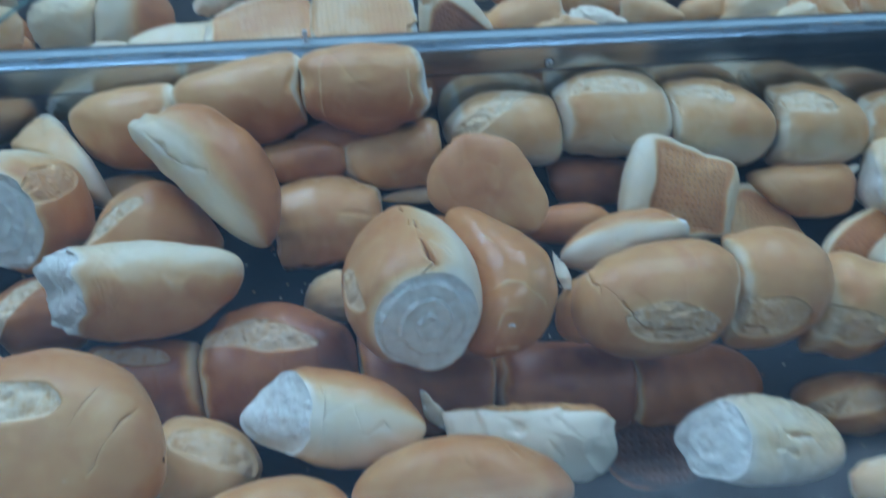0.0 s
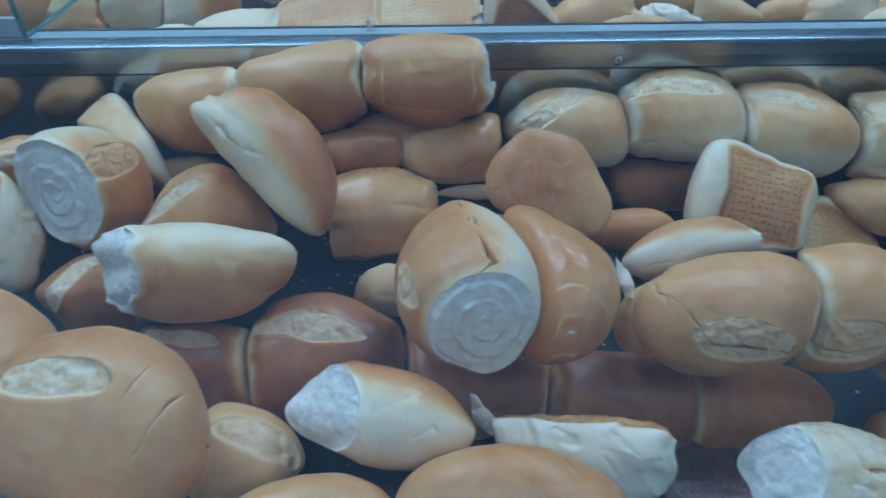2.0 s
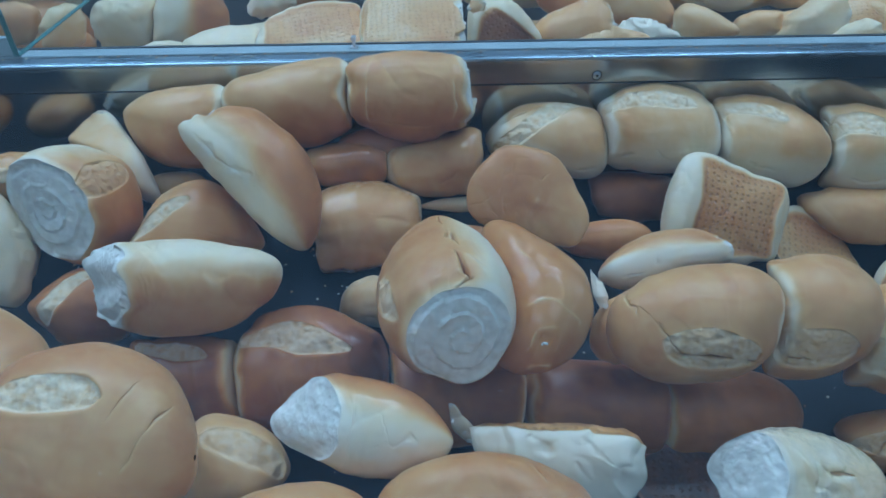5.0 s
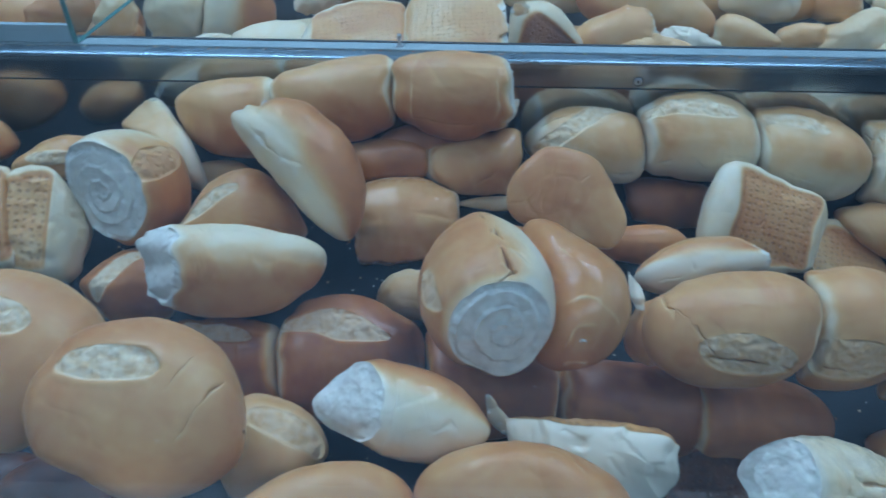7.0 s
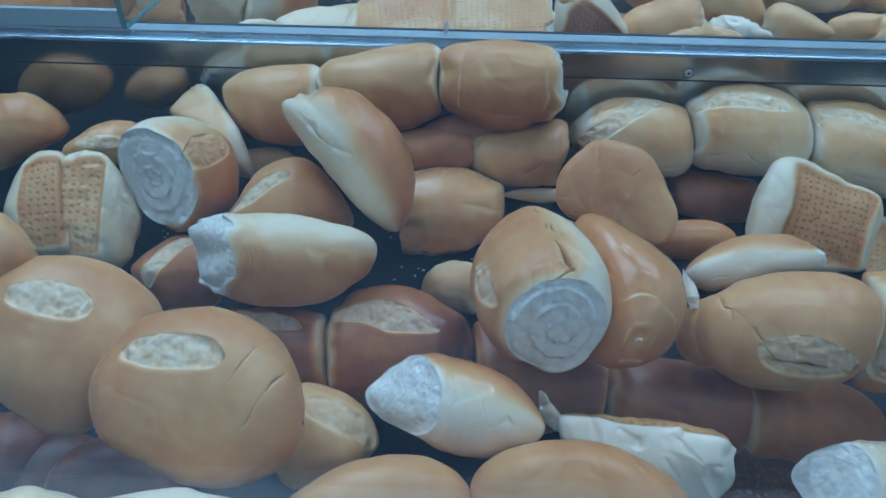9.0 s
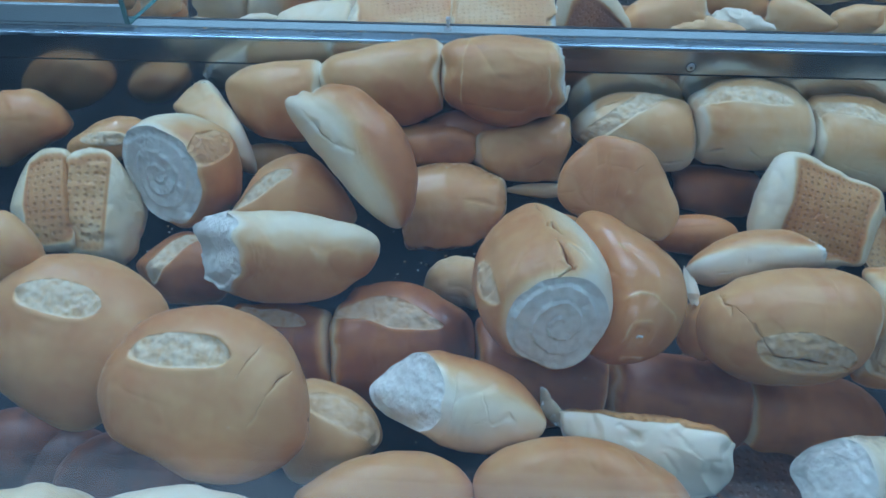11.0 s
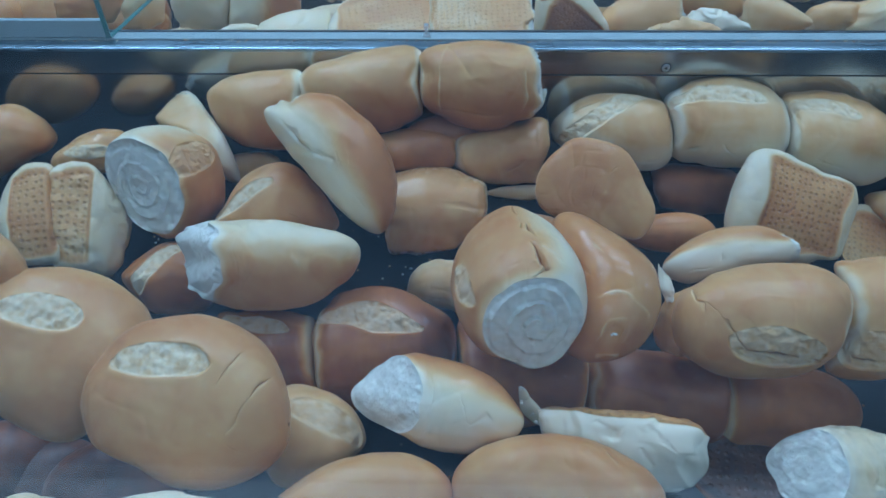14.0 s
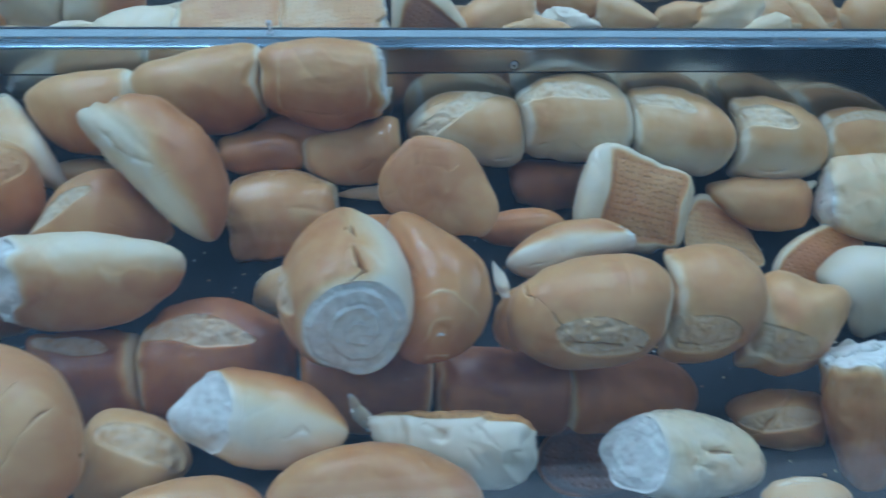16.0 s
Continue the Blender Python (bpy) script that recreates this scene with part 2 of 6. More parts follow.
# ---- mesh helpers ----
def part(name, bm, mat, parent=None, label="", smooth=False):
    """Links a bmesh as one mesh object, under a thing where one is given."""
    data = bpy.data.meshes.new(name)
    bm.to_mesh(data)
    bm.free()
    data.materials.append(mat)
    if smooth:
        data.polygons.foreach_set("use_smooth", [True] * len(data.polygons))
    ob = new(name, data)
    if parent:
        ob.parent = parent
    return tagged(ob, label)


def box(x0, y0, z0, x1, y1, z1, bevel=0.0):
    bm = bmesh.new()
    bmesh.ops.create_cube(bm, size=1.0, matrix=Matrix.LocRotScale(((x0 + x1) / 2, (y0 + y1) / 2, (z0 + z1) / 2), None, (x1 - x0, y1 - y0, z1 - z0)))
    if bevel:
        bmesh.ops.bevel(bm, geom=bm.edges[:], offset=bevel, segments=3, affect="EDGES", profile=0.7)
    return bm


def extrusion(profile, x0, x1):
    """A profile of (y, z) corners drawn out along x."""
    bm = bmesh.new()
    rings = [[bm.verts.new((x, y, z)) for y, z in profile] for x in (x0, x1)]
    for i in range(len(profile)):
        j = (i + 1) % len(profile)
        bm.faces.new((rings[0][i], rings[0][j], rings[1][j], rings[1][i]))
    bm.faces.new(rings[0][::-1])
    bm.faces.new(rings[1])
    bmesh.ops.recalc_face_normals(bm, faces=bm.faces[:])
    return bm


def structure(name, bm, mat, label, category, parent=None):
    return tagged(part(name, bm, mat, parent), label, category, kind="structure")


# ---- unseen shop round the case, added for bounced light and reflections ----
structure("floor", box(-3.1, -3.1, -0.1, 3.1, 3.6, 0.0), FLOOR_FOR_HAZE, "unseen bluish floor, toned for the haze it reflects into the glass", "floor")
structure("ceiling", box(-3.1, -3.1, 2.97, 3.1, 3.6, 3.07), WALL_PAINT, "unseen white ceiling, added to bounce light", "ceiling")
structure("wall_back", box(-3.1, 3.6, 0.0, 3.1, 3.7, 3.0), WALL_PAINT, "unseen pale wall, added to bounce light", "wall")
structure("wall_front", box(-3.1, -3.2, 0.0, 3.1, -3.1, 3.0), WALL_PAINT, "unseen pale wall, added to bounce light", "wall")
structure("wall_right", box(3.1, -3.2, 0.0, 3.2, 3.7, 3.0), WALL_PAINT, "unseen pale wall, added to bounce light", "wall")
structure("wall_left", box(-3.2, -3.2, 0.0, -3.1, 3.7, 3.0), WALL_PAINT, "unseen pale wall, added to bounce light", "wall")

# ---- the display case ----
X0, X1 = -0.80, 0.95
case = tagged(new("display_case"), "steel and glass bakery display case filled with bread rolls", "display case")
part("front_tray", box(X0, 0.052, 0.905, X1, 0.512, 0.925), TRAY_BLACK, case, "black tray floor with crumbs")
part("back_tray", box(X0, 0.545, 0.955, X1, 1.30, 0.975), TRAY_BLACK, case, "black tray floor")
part("plinth", box(X0, 0.06, 0.0, X1, 1.30, 0.90), LEDGE_WHITE, case, "white case front")
part("back_panel", box(X0, 0.5115, 0.925, X1, 0.5145, 1.072), STEEL_BACK, case, "polished steel panel that mirrors the bread")
strip_plate = part("steel_strip", extrusion([(0.5075, 1.0646), (0.5075, 1.0840), (0.5112, 1.0840), (0.5112, 1.0646), (0.5085, 1.0640)], X0, X1), STEEL, case, "brushed steel strip with rivets")
# near-black bar in place of the shade below the strip's edge
part("strip_shade_line", box(X0, 0.5092, 1.0624, X1, 0.5113, 1.0639), GROOVE_AND_SHADE, case, "dark bar laid under the strip for its shade")
lip = [(0.5200, 1.0878), (0.5118, 1.0872), (0.5109, 1.0862), (0.5099, 1.0869)] + [(0.5081 + 0.0018 * math.cos(a), 1.0854 + 0.0018 * math.sin(a)) for a in [math.pi * (0.45 + 0.55 * k / 6) for k in range(7)]]
part("rail_lip", extrusion(lip + [(0.5063, 1.0842), (0.520, 1.0842)], X0, X1), ALUMINIUM, case, "shiny rounded aluminium rail")
part("rail_groove", box(X0, 0.5202, 1.0800, X1, 0.5222, 1.0872), GROOVE_AND_SHADE, case, "dark groove along the rail")
part("rail_top", box(X0, 0.5224, 1.0700, X1, 0.5370, 1.0890, 0.0012), EDGE_PALE, case, "pale blue edge of the back pane")
part("rail_back", box(X0, 0.5372, 1.0650, X1, 0.5405, 1.0895), GROOVE_AND_SHADE, case, "dark back edge")
part("back_tray_front", box(X0, 0.5405, 0.955, X1, 0.5440, 1.0860), STEEL, case)
part("back_wall", box(X0, 1.30, 0.90, X1, 1.32, 1.60), STEEL_BACK, case, "steel back of the case")
part("side_wall", box(X0 - 0.02, 0.05, 0.90, X0, 1.32, 1.60), STEEL_BACK, case)
part("side_wall", box(X1, 0.05, 0.90, X1 + 0.02, 1.32, 1.60), STEEL_BACK, case)
# unseen reflector, placed so the glass mirrors a pale band low down
part("reflected_ledge", box(X0, -0.164, 0.83, X1, 0.046, 0.85, 0.003), LEDGE_WHITE, case, "unseen white ledge added for its reflection in the glass")
front_pane = part("front_pane", box(X0, 0.046, 0.86, X1, 0.052, 1.75), FRONT_GLASS, case, "clear glass front with faint reflections")
front_pane.visible_shadow = False


def rivet(x, z, parent):
    bm = bmesh.new()
    bmesh.ops.create_cone(bm, segments=24, radius1=0.0037, radius2=0.0030, depth=0.0012, cap_ends=True)
    bm.transform(pose(x, 0.5069, z, 90))
    body = part("rivet", bm, RIVET, parent, "small steel rivet", True)
    bm = bmesh.new()
    bmesh.ops.create_cone(bm, segments=16, radius1=0.0011, radius2=0.0011, depth=0.0004, cap_ends=True)
    bm.transform(pose(x, 0.5061, z, 90))
    part("rivet_hole", bm, GROOVE_AND_SHADE, body)
    # larger dark disc that stands in for the rivet's shadow
    bm = bmesh.new()
    bmesh.ops.create_cone(bm, segments=24, radius1=0.0043, radius2=0.0041, depth=0.0004, cap_ends=True)
    bm.transform(pose(x, 0.5074, z, 90))
    part("rivet_shadow", bm, GROOVE_AND_SHADE, body, "dark disc laid in as the rivet's shadow", True)


rivet(0.154, 1.0705, strip_plate)

# divider of glass behind the rail
divider = tagged(new("glass_divider"), "upright clear glass divider with a green edge", "glass divider")
pane = part("pane", box(-0.3170, 0.5225, 1.0895, -0.3130, 1.28, 1.30), BACK_GLASS, divider)
pane.visible_shadow = False
part("front_edge", box(-0.3171, 0.5213, 1.0895, -0.3129, 0.5223, 1.30), EDGE_GREEN, divider, "dark green glass edge")
part("bottom_edge", box(-0.3171, 0.5225, 1.0891, -0.3129, 1.28, 1.0899), EDGE_GREEN, divider, "dark green glass edge")
tagged(part("low_glass_strip", box(X0, 0.5225, 1.0895, -0.318, 0.5285, 1.1040, 0.0008), EDGE_PALE), "pale blue strip of glass on the rail", "glass strip", kind="structure")


# ---- bread ----
def lattice(seed):
    return np.random.RandomState(seed).rand(32, 32, 32)


LATTICE = lattice(5)


def grain(p, scale, offset):
    """Smooth noise from -1 to 1 at each row of p."""
    q = p * scale + offset
    i = np.floor(q).astype(int)
    f = q - i
    f = f * f * (3 - 2 * f)
    out = np.zeros(len(p))
    for dx in (0, 1):
        for dy in (0, 1):
            for dz in (0, 1):
                weight = np.abs(1 - dx - f[:, 0]) * np.abs(1 - dy - f[:, 1]) * np.abs(1 - dz - f[:, 2])
                out += weight * LATTICE[(i[:, 0] + dx) % 32, (i[:, 1] + dy) % 32, (i[:, 2] + dz) % 32]
    return 2 * out - 1


def smooth_step(a, b, x):
    k = np.clip((x - a) / np.where(np.abs(b - a) < 1e-9, 1e-9, b - a), 0, 1)
    return k * k * (3 - 2 * k)


LOAVES, MADE = [0], []
TO_CAMERA = Vector((0.0, -0.76, 0.65))  # from the bread towards the camera
NEAR_CAMERA = Vector((0.0, 0.0, 1.285))  # about where the camera stands


def round_about(values, angle):
    """Smooth closed curve through even steps of a turn."""
    w = np.asarray(values, float)
    n = len(w)
    place = (angle / (2 * math.pi) % 1.0) * n
    i = np.floor(place).astype(int)
    f = place - i
    a, b, c, d = (w[(i + k) % n] for k in (-1, 0, 1, 2))
    return b + 0.5 * f * (c - a + f * (2 * a - 5 * b + 4 * c - d + f * (3 * (b - c) + d - a)))


def loaf(name, at, axis, up, size, ends=(2.4, 2.4), top=0.5, belly=0.2, joints=(0.0, 0.0), torn=(0.0, 0.0), swirl=0.0, slant=(0.0, 0.0),
         scores=(), cracks=(), grill=0.0, flat=0.85, fade=(-0.75, 0.45), bend=(0.0, 0.0), taper=0.0, skew=0.0, lumps=1.0, crinkle=0.42, patch=(-0.93, 0.93), flour=1.0, overlap=0.0, shine=0.0, fine=1, parent=None, label="", ragged=1.0, view_swell=(), seam=0.0034):
    """One bread roll. size: length along axis, width, height; up: the way its baked top looks. ends: how square each
    end is.
    torn: how far along the half length an end is torn off (0: whole). scores, cracks: (place along the axis, degrees
    round it from its side over its top, half length, half width, turn in degrees, depth and, for scores, how square
    their ends are). view_swell: scale of its outline in even steps round it, shaped to fit the camera's view."""
    LOAVES[0] += 1
    rnd = np.random.RandomState(100 + LOAVES[0])
    offset = rnd.rand(3) * 32
    length, width, height = size
    nu, nv = ((60, 68), (90, 104), (140, 160), (184, 204))[fine]
    lin = np.linspace(-1, 1, nu + 1)
    s = 0.65 * np.sin(lin * math.pi / 2) + 0.35 * lin
    power = np.where(s < 0, ends[0], ends[1])
    f = np.maximum(1 - np.abs(s) ** power, 0) ** 0.5 * (1 - skew * (1 - s * s) * s)
    rows = [(a, b, 0, 0.0) for a, b in zip(s, f)]
    for side, cut in ((-1, torn[0]), (1, torn[1])):
        if cut:
            rows = [r for r in rows if r[2] or r[0] * side < cut]
            rim = max((1 - cut ** (ends[0] if side < 0 else ends[1])), 0) ** 0.5
            cap = [(side * cut, rim, 0, 0.0)] + [(side * cut, rim * (1 - k / 34), side, k / 34) for k in range(35)]
            rows = cap[::-1] + rows if side < 0 else rows + cap
    along = np.array([r[0] for r in rows])
    radius = np.array([r[1] for r in rows]) * (1 + taper * along)
    capped = np.array([r[2] for r in rows])
    depth_in = np.array([r[3] for r in rows])
    nr = len(rows)
    ax = Vector(axis).normalized()
    side_way = Vector(up).cross(ax).normalized()
    top_way = ax.cross(side_way)
    # finer towards the side that the camera sees
    shown = math.atan2(TO_CAMERA.dot(top_way), TO_CAMERA.dot(side_way))
    ang = np.linspace(0, 2 * math.pi, nv, endpoint=False)
    ang = (shown + ang - 0.55 * np.sin(ang)) % (2 * math.pi)
    A, R = np.repeat(along, nv), np.repeat(np.maximum(radius, 0.002), nv)
    C, K = np.repeat(capped, nv), np.repeat(depth_in, nv)
    V = np.tile(ang, nr)
    cy, cz = np.cos(V), np.sin(V)
    low = cz < 0
    zz = np.where(low, -np.abs(cz) ** (0.62 if grill or flat < 0.8 else 0.9) * flat, cz)
    X, Y, Z = A * length / 2, R * cy * width / 2, R * zz * height / 2
    P = np.stack([X, Y, Z], 1)
    N = np.stack([A / length * (0.15 + 0.85 * np.abs(A) ** 3), cy / width * 0.5, cz / height * 0.5], 1)
    N /= np.linalg.norm(N, axis=1)[:, None]
    N *= (1 - K)[:, None]
    base = P.copy()
    push = 0.0030 * lumps * grain(base, 12, offset + 1) + 0.0016 * lumps * grain(base, 26, offset) + 0.0004 * lumps * grain(base, 75, offset + 7) + 0.00013 * grain(base, 260, offset + 3)
    push += 0.0005 * lumps * grain(base * np.array([0.35, 1, 1]), 170, offset + 11) * smooth_step(0.0, 0.8, grain(base, 30, offset + 5))
    warp = base + 0.005 * np.stack([grain(base, 45, offset + k) for k in (101, 103, 107)], 1)
    net = np.maximum(1 - 3.2 * np.abs(grain(warp, 38, offset + 109)), 0) ** 1.5 + 0.6 * np.maximum(1 - 3.2 * np.abs(grain(warp, 85, offset + 113)), 0) ** 1.5
    push -= 0.0010 * min(crinkle, 0.5) * net * smooth_step(-0.3, 0.5, grain(base, 21, offset + 127))
    if crinkle > 0.5:
        push += crinkle * (0.0020 * np.abs(grain(warp, 42, offset + 131)) - 0.0020 * np.abs(grain(warp, 66, offset + 137)) + 0.0012 * np.abs(grain(warp, 120, offset + 139)))
    fold = np.exp(-(grain(base, 15, offset + 61) / 0.035) ** 2) * smooth_step(0.05, 0.45, grain(base, 19, offset + 67))
    flake = smooth_step(0.30, 0.36, grain(base, 17, offset + 71) + 0.35 * grain(base, 60, offset + 73))
    push -= 0.00038 * lumps * fold
    push += 0.00022 * flake
    push += 0.0022 * lumps * (smooth_step(-0.55, 0.1, grain(base, 16, offset + 83)) - 1)
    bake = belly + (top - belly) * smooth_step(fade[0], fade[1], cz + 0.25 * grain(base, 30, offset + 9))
    bake += 0.10 * grain(base, 14, offset + 2) - 0.03 * fold + 0.045 * flake - 0.05 * min(crinkle, 0.5) * net
    for side, pale in ((-1, joints[0]), (1, joints[1])):
        if pale:
            gap = (1 - side * A) * length / 2 - overlap
            wobble = 0.0020 * grain(base, 60, offset + 13) + 0.0012 * grain(base, 170, offset + 14)
            bake -= pale * np.exp(-((gap + wobble) / seam) ** 2)
            push += 0.0012 * np.exp(-((gap - 0.004) / 0.003) ** 2) * grain(base, 140, offset + 21)
    score, score_gap = np.zeros(len(P)), np.full(len(P), -0.004)
    local = (width + height) / 4 * np.maximum(R, 0.3)
    for x0, degrees, half_long, half_wide, turn, deep, *square in scores:
        b = ((V - radians(degrees) + math.pi) % (2 * math.pi) - math.pi) * local
        a = base[:, 0] - x0
        a, b = a * math.cos(radians(turn)) + b * math.sin(radians(turn)), -a * math.sin(radians(turn)) + b * math.cos(radians(turn))
        b = b + 0.0016 * grain(base, 55, offset + 17)
        reach = np.clip(1 - np.abs(a / half_long) ** (square[0] if square else 2.0), 0, 1)
        edge = half_wide * np.maximum(reach, 0.0) ** np.where(b > 0, 0.38, 0.72)
        inside = smooth_step(0.0, 0.0012, edge - np.abs(b)) * (reach > 0) * (C == 0)
        score_gap = np.where(C == 0, np.maximum(score_gap, np.clip(edge - np.abs(b), -0.004, 0.004)), score_gap)
        score = np.maximum(score, inside)
        push = push * (1 - 0.5 * inside) - deep * inside * (0.45 + 0.55 * smooth_step(-edge, edge, b)) + inside * (0.0011 * grain(base, 190, offset + 23) + 0.0008 * grain(base, 420, offset + 29))
        push += 0.14 * deep * np.exp(-((b - edge - 0.0012) / 0.0013) ** 2) * smooth_step(0, 0.4, reach)
        bake = bake - 0.06 * np.exp(-((np.abs(b) - edge) / 0.0025) ** 2) * smooth_step(0, 0.3, reach)
    crack, crack_width, nearest = np.full(len(P), 0.004), np.zeros(len(P)), np.full(len(P), -1.0)
    for x0, degrees, half_long, half_wide, turn, deep in cracks:
        b = ((V - radians(degrees) + math.pi) % (2 * math.pi) - math.pi) * local
        a = base[:, 0] - x0
        a, b = a * math.cos(radians(turn)) + b * math.sin(radians(turn)), -a * math.sin(radians(turn)) + b * math.cos(radians(turn))
        b = b + 0.0026 * grain(base, 60, offset + 31) + 0.0008 * grain(base, 240, offset + 33)
        broken = np.clip(0.75 + 1.1 * grain(base, 110, offset + 35), 0.12, 1.4)
        half_wide = half_wide * broken
        hit = broken * np.exp(-(b / half_wide) ** 2) * smooth_step(0, 0.35, 1 - (a / half_long) ** 2) * (C == 0)
        push -= deep * hit
        push += 0.16 * abs(deep) * np.exp(-((b - 2.2 * half_wide) / (1.5 * half_wide)) ** 2) * smooth_step(0, 0.35, 1 - (a / half_long) ** 2) * (C == 0)
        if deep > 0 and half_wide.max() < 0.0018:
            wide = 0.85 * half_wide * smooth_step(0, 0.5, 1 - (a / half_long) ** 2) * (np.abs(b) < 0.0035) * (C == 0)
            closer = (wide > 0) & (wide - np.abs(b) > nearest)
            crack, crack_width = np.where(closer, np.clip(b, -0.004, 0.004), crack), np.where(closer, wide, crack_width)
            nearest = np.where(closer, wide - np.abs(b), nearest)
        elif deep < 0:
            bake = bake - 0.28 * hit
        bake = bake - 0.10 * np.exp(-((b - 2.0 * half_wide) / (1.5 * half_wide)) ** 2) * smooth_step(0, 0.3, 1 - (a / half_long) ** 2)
    bottom = smooth_step(-0.44, -0.72, cz + 0.12 * grain(base, 40, offset + 4)) * smooth_step(patch[0] - 0.07, patch[0] + 0.07, A + 0.06 * grain(base, 50, offset + 6)) * smooth_step(patch[1] + 0.07, patch[1] - 0.07, A + 0.06 * grain(base, 50, offset + 8)) if grill else np.zeros(len(P))
    if grill:
        bake = bake + bottom * (grill + 0.16 * grain(base, 22, offset + 91) - bake)
        bake = bake + 0.9 * bottom * (1 - bottom)
        push -= 0.0026 * bottom
        bottom = bottom * min(1.0, 0.3 + grill)
    crumb = (C != 0).astype(float)
    P = P + N * push[:, None]
    if crumb.any():
        rr, side = R / max(radius.max(), 0.01), C
        phase = rr * 4.2 - V * side / (2 * math.pi) + 0.10 * grain(base, 70, offset + 57)
        coil = ((phase % 1.0) ** 1.6 - 0.4) * 0.0013 * swirl * 0.55 * smooth_step(0.03, 0.15, rr)
        frayed = np.exp(-((K - 0.07) / 0.06) ** 2) * (0.0022 * grain(base, 150, offset + 47) + 0.0016 * grain(base, 420, offset + 49))
        relief = frayed * ragged + 0.0014 * ragged * grain(base, 34, offset + 45) + 0.0006 * grain(base, 90, offset + 41) + 0.0005 * grain(base, 260, offset + 43) + coil
        P[:, 0] += side * crumb * (relief * smooth_step(0.0, 0.05, K) + 0.002 * smooth_step(0, 0.5, K))
    for side, cut in ((-1, torn[0]), (1, torn[1])):
        if cut:
            near = smooth_step(cut - (0.7 if slant[0] or slant[1] else 0.22), cut, A * side)
            tear = 0.0042 * ragged * grain(np.stack([cy, cz, 0 * cy], 1), 3.1, offset + 51) + 0.0004 * ragged * grain(np.stack([cy, cz, 0 * cy], 1), 7.0, offset + 53)
            P[:, 0] += side * near * tear * (1 - smooth_step(0.0, 0.12, K)) + near * (slant[0] * P[:, 1] + slant[1] * P[:, 2])
            bake -= 0.25 * smooth_step(cut - 0.10, cut, A * side) * (C == 0)
    if bend[0] or bend[1]:
        P[:, 1] += bend[0] * (A ** 2 - 0.33)
        P[:, 2] += bend[1] * (A ** 2 - 0.33)
    # scaled across the line of sight so the outline fits the camera's view
    if view_swell:
        toward = (NEAR_CAMERA - Vector(at)).normalized()
        right = Vector((0, 0, 1)).cross(toward).normalized()
        above = toward.cross(right)
        right, above = (np.array([w.dot(ax), w.dot(side_way), w.dot(top_way)]) for w in (right, above))
        u, v = P @ right, P @ above
        turned, out = np.arctan2(v, u), np.hypot(u, v)
        sector = np.floor(turned / (2 * math.pi) % 1.0 * 40).astype(int) % 40
        rim_at = np.zeros(40)
        np.maximum.at(rim_at, sector, out)
        more = (round_about(view_swell, turned) - 1) * np.clip(out / np.maximum(round_about(rim_at, turned - math.pi / 40), 1e-4), 0, 1)
        P = P + (more * u)[:, None] * right + (more * v)[:, None] * above
    # faces of the grid
    i, j = np.meshgrid(np.arange(nr - 1), np.arange(nv), indexing="ij")
    a, b = i * nv + j, i * nv + (j + 1) % nv
    quads = np.stack([a, b, b + nv, a + nv], -1).reshape(-1, 4)
    flat_n = np.cross(P[quads[:, 2]] - P[quads[:, 0]], P[quads[:, 3]] - P[quads[:, 1]])
    normals = np.zeros_like(P)
    for k in range(4):
        np.add.at(normals, quads[:, k], flat_n)
    normals /= np.maximum(np.linalg.norm(normals, axis=1)[:, None], 1e-12)
    if (normals * base).sum() < 0:
        quads, normals = quads[:, ::-1], -normals
    kind = np.zeros(len(quads), int)
    kind[score[quads].mean(1) > 0.5] = 1
    kind[(crumb[quads].mean(1) > 0.6) & (C[quads].mean(1) < 0)] = 2
    kind[(crumb[quads].mean(1) > 0.6) & (C[quads].mean(1) > 0)] = 3
    turn = Matrix((ax, side_way, top_way)).transposed().to_4x4()
    turn.translation = Vector(at)
    body = None
    for number, piece in enumerate((name, "score", "torn_end", "torn_end")):
        chosen = quads[kind == number]
        if not len(chosen):
            continue
        used, index = np.unique(chosen, return_inverse=True)
        index = index.reshape(chosen.shape)
        data = bpy.data.meshes.new(piece)
        data.from_pydata(P[used].tolist(), [], index.tolist())
        data.polygons.foreach_set("use_smooth", [True] * len(data.polygons))
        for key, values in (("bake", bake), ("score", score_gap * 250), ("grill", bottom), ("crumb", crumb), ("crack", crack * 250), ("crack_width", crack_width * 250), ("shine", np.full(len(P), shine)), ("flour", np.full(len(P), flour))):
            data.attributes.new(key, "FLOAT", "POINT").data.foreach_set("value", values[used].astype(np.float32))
        data.materials.append(BREAD)
        data.normals_split_custom_set_from_vertices(normals[used].tolist())
        ob = new(piece, data)
        if body is None:
            body = ob
            if parent:
                ob.parent = parent
                ob.matrix_basis = parent.matrix_basis.inverted() @ turn
            else:
                ob.matrix_basis = turn
            if label:
                tagged(ob, label)
        else:
            ob.parent = body
            tagged(ob, "pale floury open score" if number == 1 else "white torn crumb")
    MADE.append(body)
    return body


